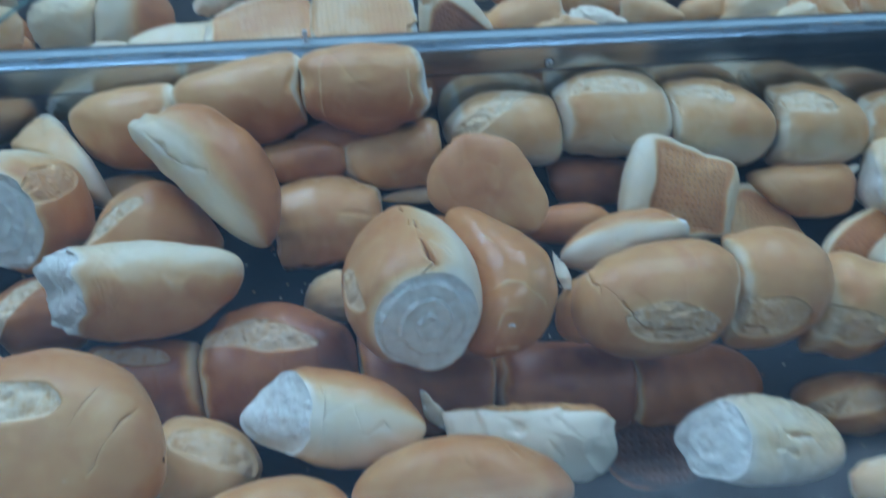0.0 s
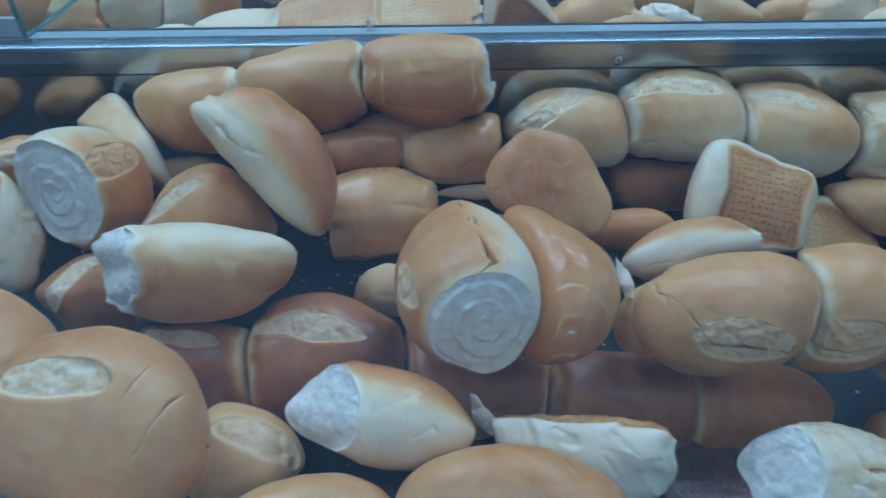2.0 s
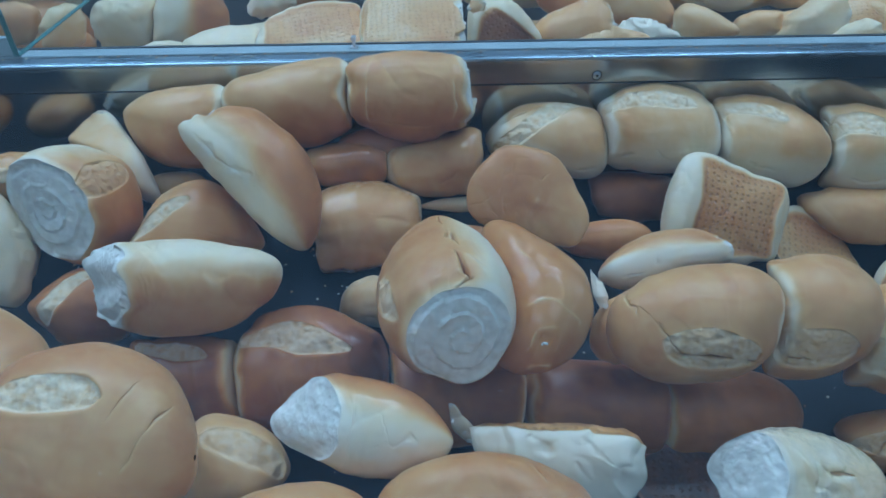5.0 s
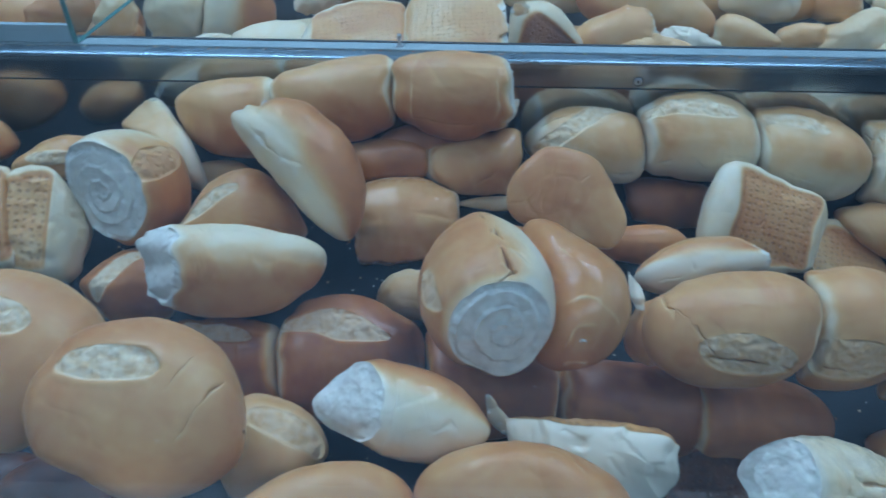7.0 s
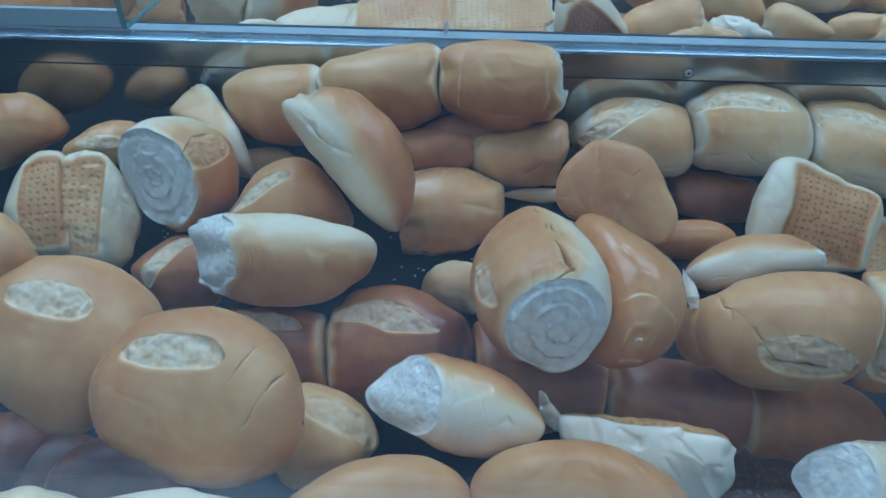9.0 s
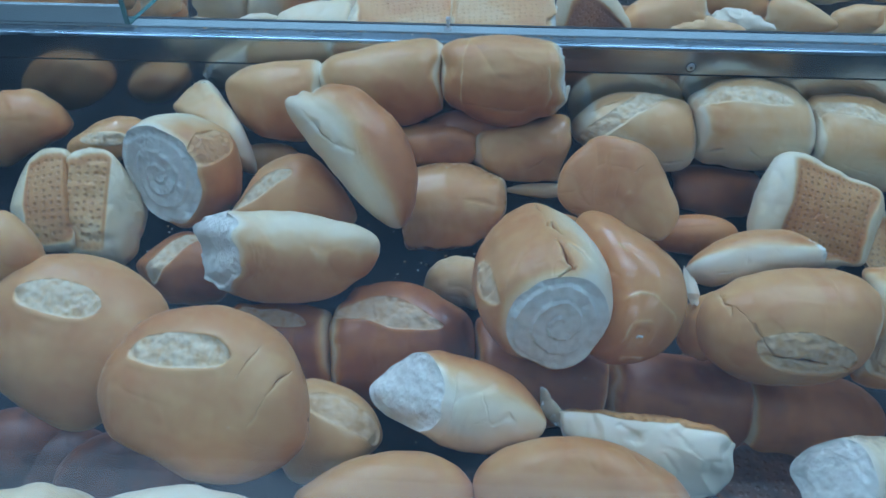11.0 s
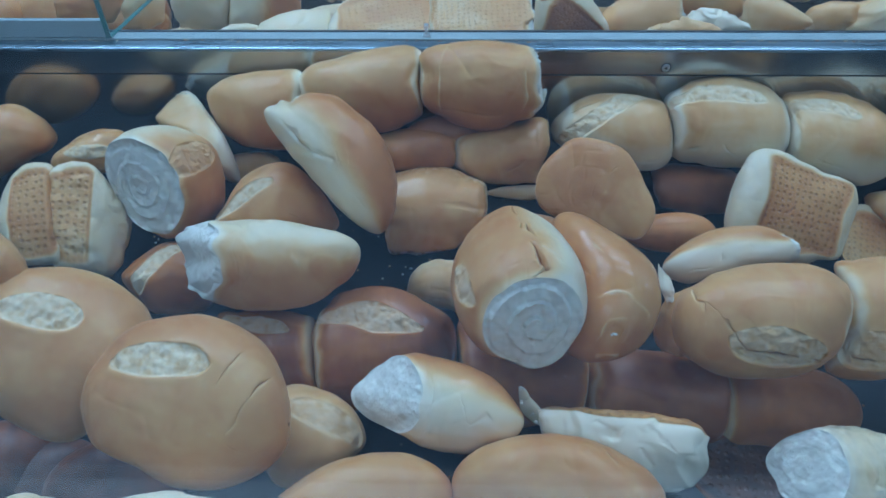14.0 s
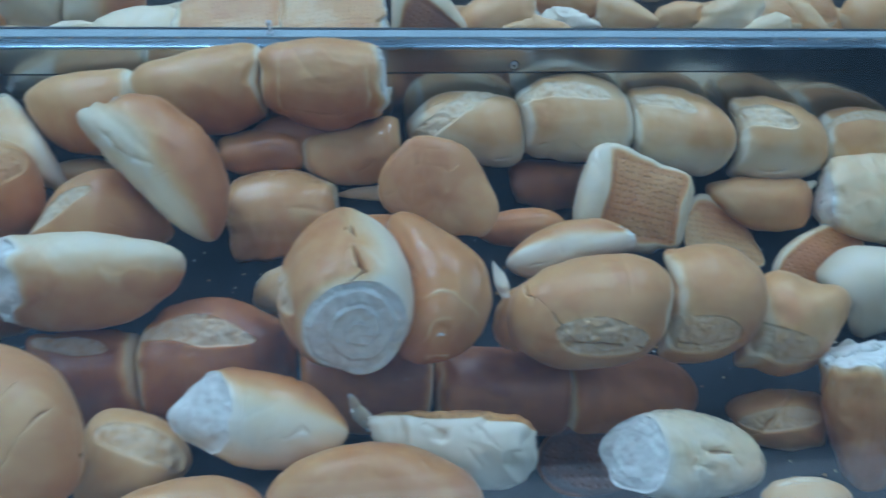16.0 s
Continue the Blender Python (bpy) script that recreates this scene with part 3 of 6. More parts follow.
def fray(start, end, count, size, bow=(0.0, 0.0, 0.0), seed=1):
    """Small ragged flakes of white crumb along the torn edge of the roll made last."""
    body = MADE[-1]
    rnd = random.Random(seed)
    into = ((body.parent.matrix_basis @ body.matrix_basis) if body.parent else body.matrix_basis).inverted()
    points, faces = [], []
    for _ in range(count):
        k = rnd.random()
        at = Vector(start).lerp(Vector(end), k) + Vector(bow) * (4 * k * (1 - k)) + Vector([rnd.gauss(0, 0.35) for _ in range(3)]) * size
        out = Vector((rnd.uniform(-1, 1), rnd.uniform(-1.0, 0.3), rnd.uniform(-0.3, 1))).normalized()
        one = out.orthogonal().normalized()
        two = out.cross(one)
        big, first = size * rnd.uniform(0.35, 1.15), len(points)
        flat = rnd.uniform(0.25, 0.8)
        for level, reach in ((-0.5, 0.6), (0.1, 1.0), (0.7, 0.6)):
            for j in range(6):
                a = math.pi * j / 3 + rnd.uniform(-0.35, 0.35)
                points.append(into @ (at + (one * math.cos(a) + two * (flat * math.sin(a))) * big * reach * rnd.uniform(0.55, 1.15) + out * big * (level + rnd.uniform(-0.2, 0.2))))
        points.append(into @ (at + out * big * 1.1))
        for j in range(6):
            n = (j + 1) % 6
            for low in (0, 6):
                faces.append((first + low + j, first + low + n, first + low + 6 + n, first + low + 6 + j))
            faces.append((first + 12 + j, first + 12 + n, first + 18))
    data = bpy.data.meshes.new("torn_crumb")
    data.from_pydata(points, [], faces)
    data.polygons.foreach_set("use_smooth", [True] * len(data.polygons))
    for key, value in (("crumb", 1.0), ("score", -1.0), ("crack", 1.0)):
        data.attributes.new(key, "FLOAT", "POINT").data.foreach_set("value", [value] * len(points))
    data.materials.append(BREAD)
    ob = new("torn_crumb", data)
    ob.parent = body
    tagged(ob, "ragged white crumb along the tear")


def roll(label, at, axis, up, size, group="", **look_of):
    """A single loose bread roll."""
    return tagged(loaf("bread_roll", at, axis, up, size, label=label, **look_of), label, "bread roll", group)


def row_of_rolls(label, at):
    """The root of a row of rolls that were baked together and still hang together."""
    root = new("bread_row")
    root.matrix_basis = Matrix.Translation(at)
    return tagged(root, label, "row of rolls")


baked_row = row_of_rolls("three joined golden rolls, one end torn, lying on the others", (-0.1837, 0.4718, 1.0491))
loaf("roll", (-0.1821, 0.4726, 1.0494), (0.991, 0.055, 0.121), (-0.100, -0.294, 0.950), (0.0922, 0.0642, 0.0642), parent=baked_row, ends=(2.0, 3.2), joints=(0, 0.45), top=0.48, belly=0.6, fade=(-0.5, 0.6), taper=0.12, overlap=0.0068, view_swell=(0.88, 0.92, 1.03, 0.98, 0.89, 0.89, 0.93, 0.94, 1.00, 1.07, 1.10, 1.09, 0.93, 0.83, 0.83, 0.89, 0.95, 1.00, 1.00, 1.05, 1.10, 1.13, 1.04, 0.95, 0.87, 0.87))
loaf("roll", (-0.0946, 0.4779, 1.0625), (0.994, 0.018, 0.110), (-0.100, -0.291, 0.952), (0.1141, 0.0707, 0.0707), parent=baked_row, ends=(3.4, 3.8), joints=(0.45, 0.45), top=0.45, belly=0.68, fade=(-0.45, 0.7), taper=0.06, overlap=0.007, cracks=((0.0283, -172, 0.0208, 0.0006, 4, 0.0009),), view_swell=(0.79, 0.81, 0.98, 1.00, 0.93, 0.92, 0.91, 0.91, 0.88, 0.85, 0.88, 0.96, 0.98, 0.92, 0.83, 0.80, 0.83, 0.91, 0.95, 1.00, 1.03, 1.06, 1.03, 0.94, 0.95, 0.86))
loaf("roll", (-0.0043, 0.4741, 1.0701), (0.996, -0.072, 0.054), (-0.067, -0.192, 0.979), (0.1148, 0.0747, 0.0747), parent=baked_row, ends=(3.8, 16), joints=(0.45, 0.1), torn=(0, 0.93), top=0.47, belly=0.68, fade=(-0.45, 0.7), fine=3, overlap=0.0063, cracks=((-0.0271, 138, 0.0462, 0.0005, 95, -0.0004), (0.0409, 162, 0.0243, 0.0005, 88, -0.0006), (0.0102, 178, 0.0529, 0.0005, 3, 0.0009),), view_swell=(0.91, 0.90, 0.86, 0.79, 0.88, 0.95, 0.97, 0.97, 0.94, 0.90, 0.92, 0.95, 0.84, 0.83, 0.83, 0.81, 0.78, 0.85, 0.92, 1.00, 1.04, 1.01, 0.96, 0.82, 0.83, 0.95))
fray((0.0407, 0.4731, 1.0982), (0.0427, 0.4436, 1.0663), 20, 0.0019, (0.0030, 0.0000, 0.0000), seed=3)
baked_row = row_of_rolls("long row of five joined golden rolls with floury scores, pale underneath", (0.1124, 0.4951, 1.0219))
loaf("roll", (0.1195, 0.4915, 1.0181), (0.997, -0.062, -0.038), (0.046, 0.146, 0.988), (0.1158, 0.0721, 0.0649), parent=baked_row, ends=(4.2, 4.2), joints=(0.4, 0.4), top=0.41, belly=0.04, fine=2, overlap=0.0071, scores=((-0.0211, 130, 0.0532, 0.0089, -38, 0.0020, 3.0),), cracks=((-0.0349, 111, 0.0174, 0.0006, -18, 0.0018), (0.0283, -160, 0.0178, 0.0006, 0, 0.0016), (0.0441, 155, 0.0260, 0.0005, 81, 0.0014),), view_swell=(0.83, 0.83, 0.87, 0.98, 1.03, 1.06, 1.06, 1.06, 1.03, 0.95, 0.88, 0.84, 0.88, 0.98, 0.96, 0.81, 0.79, 0.85, 0.90, 0.94, 0.98, 0.99, 1.03, 1.08, 1.01, 0.90))
loaf("roll", (0.2107, 0.4958, 1.0243), (0.997, -0.072, -0.016), (0.026, 0.147, 0.989), (0.1240, 0.0826, 0.0744), parent=baked_row, ends=(4.2, 4.2), joints=(0.8, 0.5), seam=0.0065, top=0.41, belly=0.04, fine=2, overlap=0.0076, scores=((-0.0156, 116, 0.0441, 0.0084, 0, 0.0020, 3.0),), cracks=((-0.0344, -166, 0.0182, 0.0005, -30, 0.0016), (-0.0237, -156, 0.0159, 0.0006, -68, 0.0018), (-0.0024, -164, 0.0120, 0.0004, 41, 0.0012), (-0.0303, 106, 0.0136, 0.0005, -13, 0.0012),), view_swell=(0.87, 0.84, 0.83, 0.85, 0.94, 1.01, 1.06, 1.11, 1.11, 1.09, 1.03, 0.92, 0.94, 0.78, 0.71, 0.74, 0.93, 1.02, 0.98, 1.04, 1.07, 1.08, 1.05, 1.00, 0.97, 0.93))
fray((0.1585, 0.5035, 1.0419), (0.1681, 0.4803, 1.0010), 26, 0.0018, (0.0020, 0.0000, 0.0000), seed=5)
loaf("roll", (0.3045, 0.4885, 1.0144), (0.996, -0.083, -0.032), (0.043, 0.145, 0.989), (0.1190, 0.0849, 0.0764), parent=baked_row, ends=(4.2, 4.2), joints=(0.7, 0.5), top=0.41, belly=0.04, fine=2, overlap=0.0073, scores=((-0.0249, 111, 0.0331, 0.0075, 8, 0.0020, 3.0),), cracks=((0.0070, -162, 0.0368, 0.0006, 13, 0.0016), (0.0127, -162, 0.0149, 0.0004, -7, 0.0010),), view_swell=(0.90, 0.86, 0.80, 0.77, 0.79, 0.89, 0.98, 1.09, 1.10, 1.14, 1.12, 1.16, 0.84, 0.69, 0.66, 0.66, 0.74, 0.85, 0.96, 1.05, 1.12, 1.15, 1.15, 1.15, 1.03, 0.93))
loaf("roll", (0.4008, 0.4839, 1.0045), (0.998, -0.043, -0.049), (0.054, 0.146, 0.988), (0.1132, 0.0839, 0.0755), parent=baked_row, ends=(4.2, 4.2), joints=(0.7, 0.5), top=0.41, belly=0.04, fine=2, overlap=0.0069, scores=((-0.0276, 121, 0.0272, 0.0103, 10, 0.0022, 3.0),), cracks=((-0.0466, 100, 0.0165, 0.0007, 84, 0.0022), (-0.0226, -166, 0.0160, 0.0005, -11, 0.0014),), view_swell=(0.84, 0.82, 0.80, 0.79, 0.82, 0.85, 0.92, 0.96, 1.01, 1.07, 1.05, 1.10, 0.77, 0.54, 0.54, 0.55, 0.69, 1.04, 1.00, 1.05, 1.08, 1.06, 1.04, 0.96, 0.91, 0.87))
loaf("roll", (0.4936, 0.4900, 0.9962), (0.996, -0.066, -0.067), (0.076, 0.144, 0.987), (0.1251, 0.0858, 0.0772), parent=baked_row, ends=(4.2, 4.2), joints=(0.7, 0.5), top=0.41, belly=0.04, fine=2, overlap=0.0077, scores=((-0.0158, 109, 0.0422, 0.0070, -8, 0.0020, 3.0),), view_swell=(0.64, 0.66, 0.67, 0.69, 0.78, 0.84, 0.91, 0.90, 0.89, 0.87, 0.83, 0.79, 0.72, 0.54, 0.50, 0.54, 0.61, 0.80, 0.84, 0.90, 0.92, 0.93, 0.94, 0.88, 0.75, 0.70))
last = roll("curved golden roll with a pale split side, leaning on others", (-0.0994, 0.3690, 1.0646), (0.605, -0.606, -0.517), (0.752, 0.220, 0.622), (0.1237, 0.0603, 0.0603), fade=(-0.1, 0.95), top=0.6, belly=0.09, bend=(0, -0.01), taper=0.0, torn=(0.95, 0), crinkle=0.3, lumps=1.0, ends=(4.5, 2.4), fine=3, cracks=((-0.0268, -167, 0.0100, 0.0019, 0, 0.0006), (-0.0119, -171, 0.0153, 0.0005, -12, 0.0005), (-0.0276, -158, 0.0114, 0.0022, -52, 0.0005), (0.0018, 180, 0.0079, 0.0024, -29, 0.0009),), view_swell=(1.05, 1.07, 1.06, 1.04, 0.96, 0.91, 0.90, 0.86, 0.87, 0.88, 1.04, 0.99, 1.04, 0.99, 0.99, 0.97, 0.94, 0.93, 0.92, 0.87, 0.84, 0.92, 0.90, 0.91, 0.99, 1.03))
last = roll("golden roll torn open to show its coiled white crumb", (-0.2307, 0.3871, 1.0375), (0.381, 0.883, -0.275), (0.891, -0.429, -0.145), (0.0907, 0.0756, 0.0756), fade=(-0.45, 0.75), torn=(0.62, 0), swirl=1.6, top=0.6, belly=0.14, ends=(3.2, 2.6), flour=0.3, fine=3, ragged=0.6, slant=(0.115, 0.164), scores=((-0.0040, 39, 0.0274, 0.0121, -7, 0.0005, 3.0),), view_swell=(0.84, 0.86, 0.87, 0.86, 0.89, 0.95, 1.01, 1.05, 1.07, 1.06, 1.06, 0.98, 0.90, 0.80, 0.80, 0.84, 0.90, 0.95, 1.07, 1.08, 1.09, 1.06, 1.04, 0.99, 0.90, 0.86))
last = roll("pale tapered roll end with a torn tip", (-0.2322, 0.4607, 1.0364), (0.526, -0.771, -0.358), (-0.642, -0.636, 0.428), (0.1073, 0.0516, 0.0516), fade=(-0.2, 0.9), torn=(0.93, 0), ends=(1.8, 2.6), top=0.4, belly=0.05, taper=0.15, view_swell=(0.54, 0.56, 0.59, 0.61, 0.67, 0.76, 0.84, 0.78, 0.74, 0.86, 1.01, 1.18, 1.01, 0.88, 0.77, 0.67, 0.57, 0.52, 0.51, 0.60, 0.85, 1.15, 0.87, 0.68, 0.61, 0.56))
fray((-0.2507, 0.4849, 1.0553), (-0.2429, 0.4871, 1.0555), 8, 0.0016, seed=4)
baked_row = row_of_rolls("upturned pair of joined rolls with dotted pale bases", (-0.3192, 0.3528, 1.0262))
loaf("roll", (-0.3200, 0.3528, 1.0274), (0.982, 0.189, 0.015), (-0.115, 0.657, -0.745), (0.0507, 0.0845, 0.0676), parent=baked_row, ends=(3.2, 16), joints=(0, 0.0), grill=0.42, patch=(-0.30, 1.6), top=0.2, belly=0.13, flat=0.62, fine=3, overlap=0.0062, cracks=((0.0238, -106, 0.0062, 0.0003, -36, 0.0004),), view_swell=(0.75, 0.75, 0.81, 0.80, 0.88, 0.90, 0.78, 0.69, 0.68, 0.70, 0.75, 0.79, 0.83, 0.80, 0.76, 0.78, 0.74, 0.81, 0.84, 0.85, 0.86, 0.74, 0.74, 0.73, 0.74, 0.74))
loaf("roll", (-0.2822, 0.3585, 1.0221), (0.977, 0.167, -0.135), (-0.214, 0.712, -0.669), (0.0599, 0.0839, 0.0671), parent=baked_row, ends=(16, 2.8), joints=(0.0, 0), grill=0.44, patch=(-1.6, 0.15), top=0.14, belly=0.13, crinkle=0.8, flat=0.62, fine=3, overlap=0.0074, view_swell=(0.79, 0.73, 0.68, 0.70, 0.83, 1.03, 1.03, 0.93, 0.98, 1.01, 0.96, 0.93, 0.84, 0.83, 0.74, 0.81, 0.91, 0.90, 0.92, 1.03, 1.00, 0.92, 0.94, 0.93, 0.91, 0.83))
last = roll("pale golden roll half hidden in the heap", (-0.3237, 0.4549, 1.0164), (0.989, 0.146, 0.027), (-0.027, -0.004, 1.000), (0.0698, 0.0524, 0.0524), top=0.5, belly=0.4, shine=0.6, fine=1, scores=((0.0021, 142, 0.0217, 0.0077, 3, 0.0010, 2.0),), cracks=((-0.0053, 124, 0.0250, 0.0004, 22, 0.0008),), view_swell=(0.91, 1.04, 1.02, 0.93, 0.91, 0.86, 0.79, 0.73, 0.67, 0.63, 0.63, 0.72, 0.92, 1.03, 1.01, 0.91, 0.89, 0.78, 0.75, 0.74, 0.72, 0.71, 0.67, 0.66, 0.70, 0.80))
last = roll("brown roll by the side of the heap", (-0.4085, 0.4663, 1.0196), (0.948, 0.315, 0.037), (0.130, -0.492, 0.861), (0.1013, 0.0711, 0.0711), top=0.55, belly=0.5, fine=1, view_swell=(0.81, 0.80, 0.81, 0.88, 0.91, 0.89, 0.93, 0.87, 0.84, 0.77, 0.70, 0.70, 0.73, 0.81, 0.89, 0.97, 0.95, 0.95, 0.82, 0.70, 0.63, 0.61, 0.61, 0.65, 0.77, 0.85))
last = roll("pale cream roll with one end torn off", (-0.1304, 0.2956, 1.0382), (0.993, 0.089, -0.079), (0.024, -0.801, -0.598), (0.1120, 0.0575, 0.0575), fade=(-0.6, 0.7), torn=(0.82, 0), ragged=1.0, top=0.54, belly=0.14, ends=(14, 2.2), lumps=0.8, fine=3, slant=(0.62, 0.12), cracks=((0.0180, 5, 0.0066, 0.0019, 16, 0.0003),), view_swell=(1.04, 1.05, 1.00, 1.00, 1.01, 1.07, 1.08, 1.06, 1.05, 0.97, 1.01, 1.12, 1.00, 1.00, 0.91, 1.06, 1.21, 1.21, 1.21, 1.19, 1.15, 1.10, 1.00, 0.89, 0.89, 0.93))
last = roll("brown roll with a floury score, half buried", (-0.1491, 0.3722, 1.0202), (0.995, 0.095, -0.002), (0.034, -0.327, 0.944), (0.0997, 0.0772, 0.0772), top=0.56, belly=0.5, scores=((-0.0220, 103, 0.0268, 0.0082, -24, 0.0018, 2.4),), cracks=((0.0234, 137, 0.0123, 0.0004, 30, 0.0006),), view_swell=(0.73, 0.69, 0.69, 0.74, 0.82, 0.89, 0.89, 0.85, 0.80, 0.76, 0.73, 0.73, 0.79, 0.94, 0.89, 0.76, 0.68, 0.67, 0.70, 0.72, 0.70, 0.71, 0.76, 0.86, 0.93, 0.82))
last = roll("brown roll with a wide score low in the heap", (-0.2255, 0.3392, 0.9791), (0.941, 0.329, 0.080), (-0.076, -0.027, 0.997), (0.0829, 0.0691, 0.0691), top=0.68, belly=0.5, scores=((-0.0063, 108, 0.0301, 0.0084, -33, 0.0018, 2.4),), view_swell=(0.57, 0.57, 0.63, 0.67, 0.75, 0.81, 0.83, 0.81, 0.77, 0.77, 0.80, 0.87, 0.78, 0.68, 0.65, 0.69, 0.71, 0.70, 0.74, 0.80, 0.83, 0.90, 0.88, 0.76, 0.71, 0.59))
last = roll("big round golden bun with a floury score", (-0.2302, 0.2222, 1.0380), (0.915, -0.236, -0.328), (0.144, -0.567, 0.811), (0.0980, 0.0839, 0.0671), top=0.52, belly=0.2, ends=(2.3, 2.2), taper=-0.06, fine=3, scores=((-0.0073, 70, 0.0206, 0.0095, -11, 0.0022, 3.0),), view_swell=(1.06, 1.04, 1.05, 1.04, 1.02, 1.01, 1.04, 1.03, 1.03, 1.02, 0.98, 0.95, 0.96, 0.97, 0.98, 1.02, 1.08, 1.15, 1.14, 1.02, 0.92, 0.90, 0.88, 0.94, 0.97, 1.04))
last = roll("big round tan bun with a floury score and fine cracks", (-0.1480, 0.1854, 1.0457), (0.971, -0.225, -0.082), (-0.042, -0.498, 0.866), (0.1084, 0.0804, 0.0627), top=0.53, belly=0.42, ends=(2.3, 2.4), fine=3, scores=((-0.0088, 71, 0.0265, 0.0082, -5, 0.0022, 3.0),), cracks=((0.0414, 68, 0.0244, 0.0004, -76, 0.0007), (0.0256, 59, 0.0154, 0.0004, -76, 0.0005), (0.0016, 73, 0.0111, 0.0003, 5, 0.0003),), view_swell=(0.89, 0.91, 0.93, 0.95, 0.96, 0.93, 0.93, 0.95, 0.93, 0.91, 0.93, 0.95, 0.95, 0.96, 0.90, 0.87, 0.91, 0.96, 0.96, 0.95, 0.94, 0.96, 0.96, 0.91, 0.89, 0.88))
# crust colour set darker to stand for the shade under the bun
last = roll("pale roll with a floury score beneath the big bun, crust darkened for shade", (-0.1037, 0.2086, 0.9815), (0.876, -0.365, -0.316), (0.336, -0.008, 0.942), (0.0942, 0.0538, 0.0538), top=0.5, belly=0.45, flour=0.7, fine=1, scores=((0.0086, 90, 0.0292, 0.0090, -7, 0.0014, 3.0),), view_swell=(0.86, 0.90, 0.92, 0.93, 0.90, 0.87, 0.84, 0.77, 0.66, 0.54, 0.54, 0.55, 0.64, 0.79, 0.98, 1.10, 1.15, 1.05, 0.87, 0.72, 0.61, 0.54, 0.54, 0.63, 0.75, 0.81))
baked_row = row_of_rolls("row of dark brown glossy rolls with pale scores", (-0.1419, 0.2676, 0.9822))
loaf("roll", (-0.1404, 0.2711, 0.9846), (1.000, 0.026, -0.008), (0.013, -0.196, 0.981), (0.0736, 0.0534, 0.0534), parent=baked_row, ends=(3, 9), joints=(0, 0.55), seam=0.005, shine=0.8, flour=0.7, top=0.78, belly=0.76, overlap=0.0035, scores=((-0.0011, 83, 0.0214, 0.0071, 10, 0.0016, 2.0),), view_swell=(0.88, 0.91, 0.85, 0.97, 1.03, 1.04, 1.05, 1.07, 1.05, 1.22, 1.04, 0.87, 0.83, 0.82, 0.90, 0.98, 1.18, 1.41, 1.48, 1.56, 1.54, 1.46, 1.06, 0.90, 0.88, 0.87))
loaf("roll", (-0.0625, 0.2759, 0.9846), (0.994, 0.112, 0.013), (0.009, -0.195, 0.981), (0.0976, 0.0644, 0.0644), parent=baked_row, ends=(9, 5), joints=(0.55, 0.1), shine=0.8, flour=0.7, top=0.79, belly=0.77, fine=3, overlap=0.0046, scores=((-0.0101, 89, 0.0359, 0.0089, 14, 0.0016, 2.0),), cracks=((-0.0072, 81, 0.0145, 0.0003, 11, 0.0004),), view_swell=(0.95, 0.91, 0.82, 0.82, 0.92, 1.02, 1.10, 1.13, 1.11, 1.04, 0.91, 0.95, 1.00, 0.98, 1.00, 1.04, 1.13, 1.35, 1.38, 1.39, 1.40, 1.35, 1.27, 1.15, 1.01, 0.97))
baked_row = row_of_rolls("three joined dark reddish-brown smooth rolls under the heap", (0.0245, 0.2683, 0.9644))
loaf("roll", (0.0198, 0.2690, 0.9646), (0.995, -0.081, -0.053), (0.036, -0.199, 0.979), (0.0958, 0.0598, 0.0598), parent=baked_row, ends=(8, 14), joints=(0.65, 0.5), seam=0.004, shine=0.1, top=0.71, belly=0.69, lumps=0.4, overlap=0.0018, view_swell=(0.97, 0.96, 0.84, 0.75, 0.86, 0.94, 1.01, 1.06, 1.11, 1.20, 1.15, 0.93, 0.83, 0.79, 0.79, 0.80, 0.89, 1.14, 1.15, 1.16, 1.17, 1.10, 0.99, 0.87, 0.96, 0.97))
loaf("roll", (0.1102, 0.2614, 0.9549), (0.995, -0.018, -0.100), (0.094, -0.199, 0.976), (0.0889, 0.0578, 0.0578), parent=baked_row, ends=(14, 14), joints=(0.5, 0.5), seam=0.0022, shine=0.1, top=0.71, belly=0.69, lumps=0.4, overlap=0.0017)
loaf("roll", (0.2007, 0.2620, 0.9404), (0.985, 0.061, -0.161), (0.170, -0.188, 0.967), (0.1066, 0.0588, 0.0588), parent=baked_row, ends=(14, 2.6), joints=(0.5, 0), seam=0.0022, shine=0.1, top=0.71, belly=0.69, lumps=0.4, overlap=0.0021)
last = roll("tan roll torn across to show a coil of white crumb", (0.0167, 0.2706, 1.0475), (-0.131, 0.971, -0.200), (-0.989, -0.114, 0.095), (0.1133, 0.0774, 0.0774), fade=(-0.62, 0.12), torn=(0.8, 0), swirl=2.2, top=0.5, belly=0.05, ends=(3.4, 2.4), flour=0.65, fine=3, ragged=0.35, lumps=0.8, scores=((-0.0198, 104, 0.0197, 0.0075, 178, 0.0015, 2.0),), cracks=((0.0150, 177, 0.0217, 0.0006, -177, 0.0022), (-0.0034, -178, 0.0145, 0.0008, 171, 0.0026), (-0.0304, 179, 0.0097, 0.0009, 172, 0.0028), (-0.0385, -178, 0.0040, 0.0008, 155, 0.0026), (-0.0433, 178, 0.0061, 0.0006, -114, 0.0018), (-0.0290, -165, 0.0083, 0.0020, 132, 0.0008),), view_swell=(1.03, 1.05, 1.05, 1.04, 1.01, 0.99, 0.99, 1.01, 0.97, 0.96, 0.97, 0.99, 1.02, 1.05, 1.08, 1.07, 1.04, 1.02, 0.99, 0.94, 0.99, 1.00, 1.00, 1.01, 1.03, 1.03))
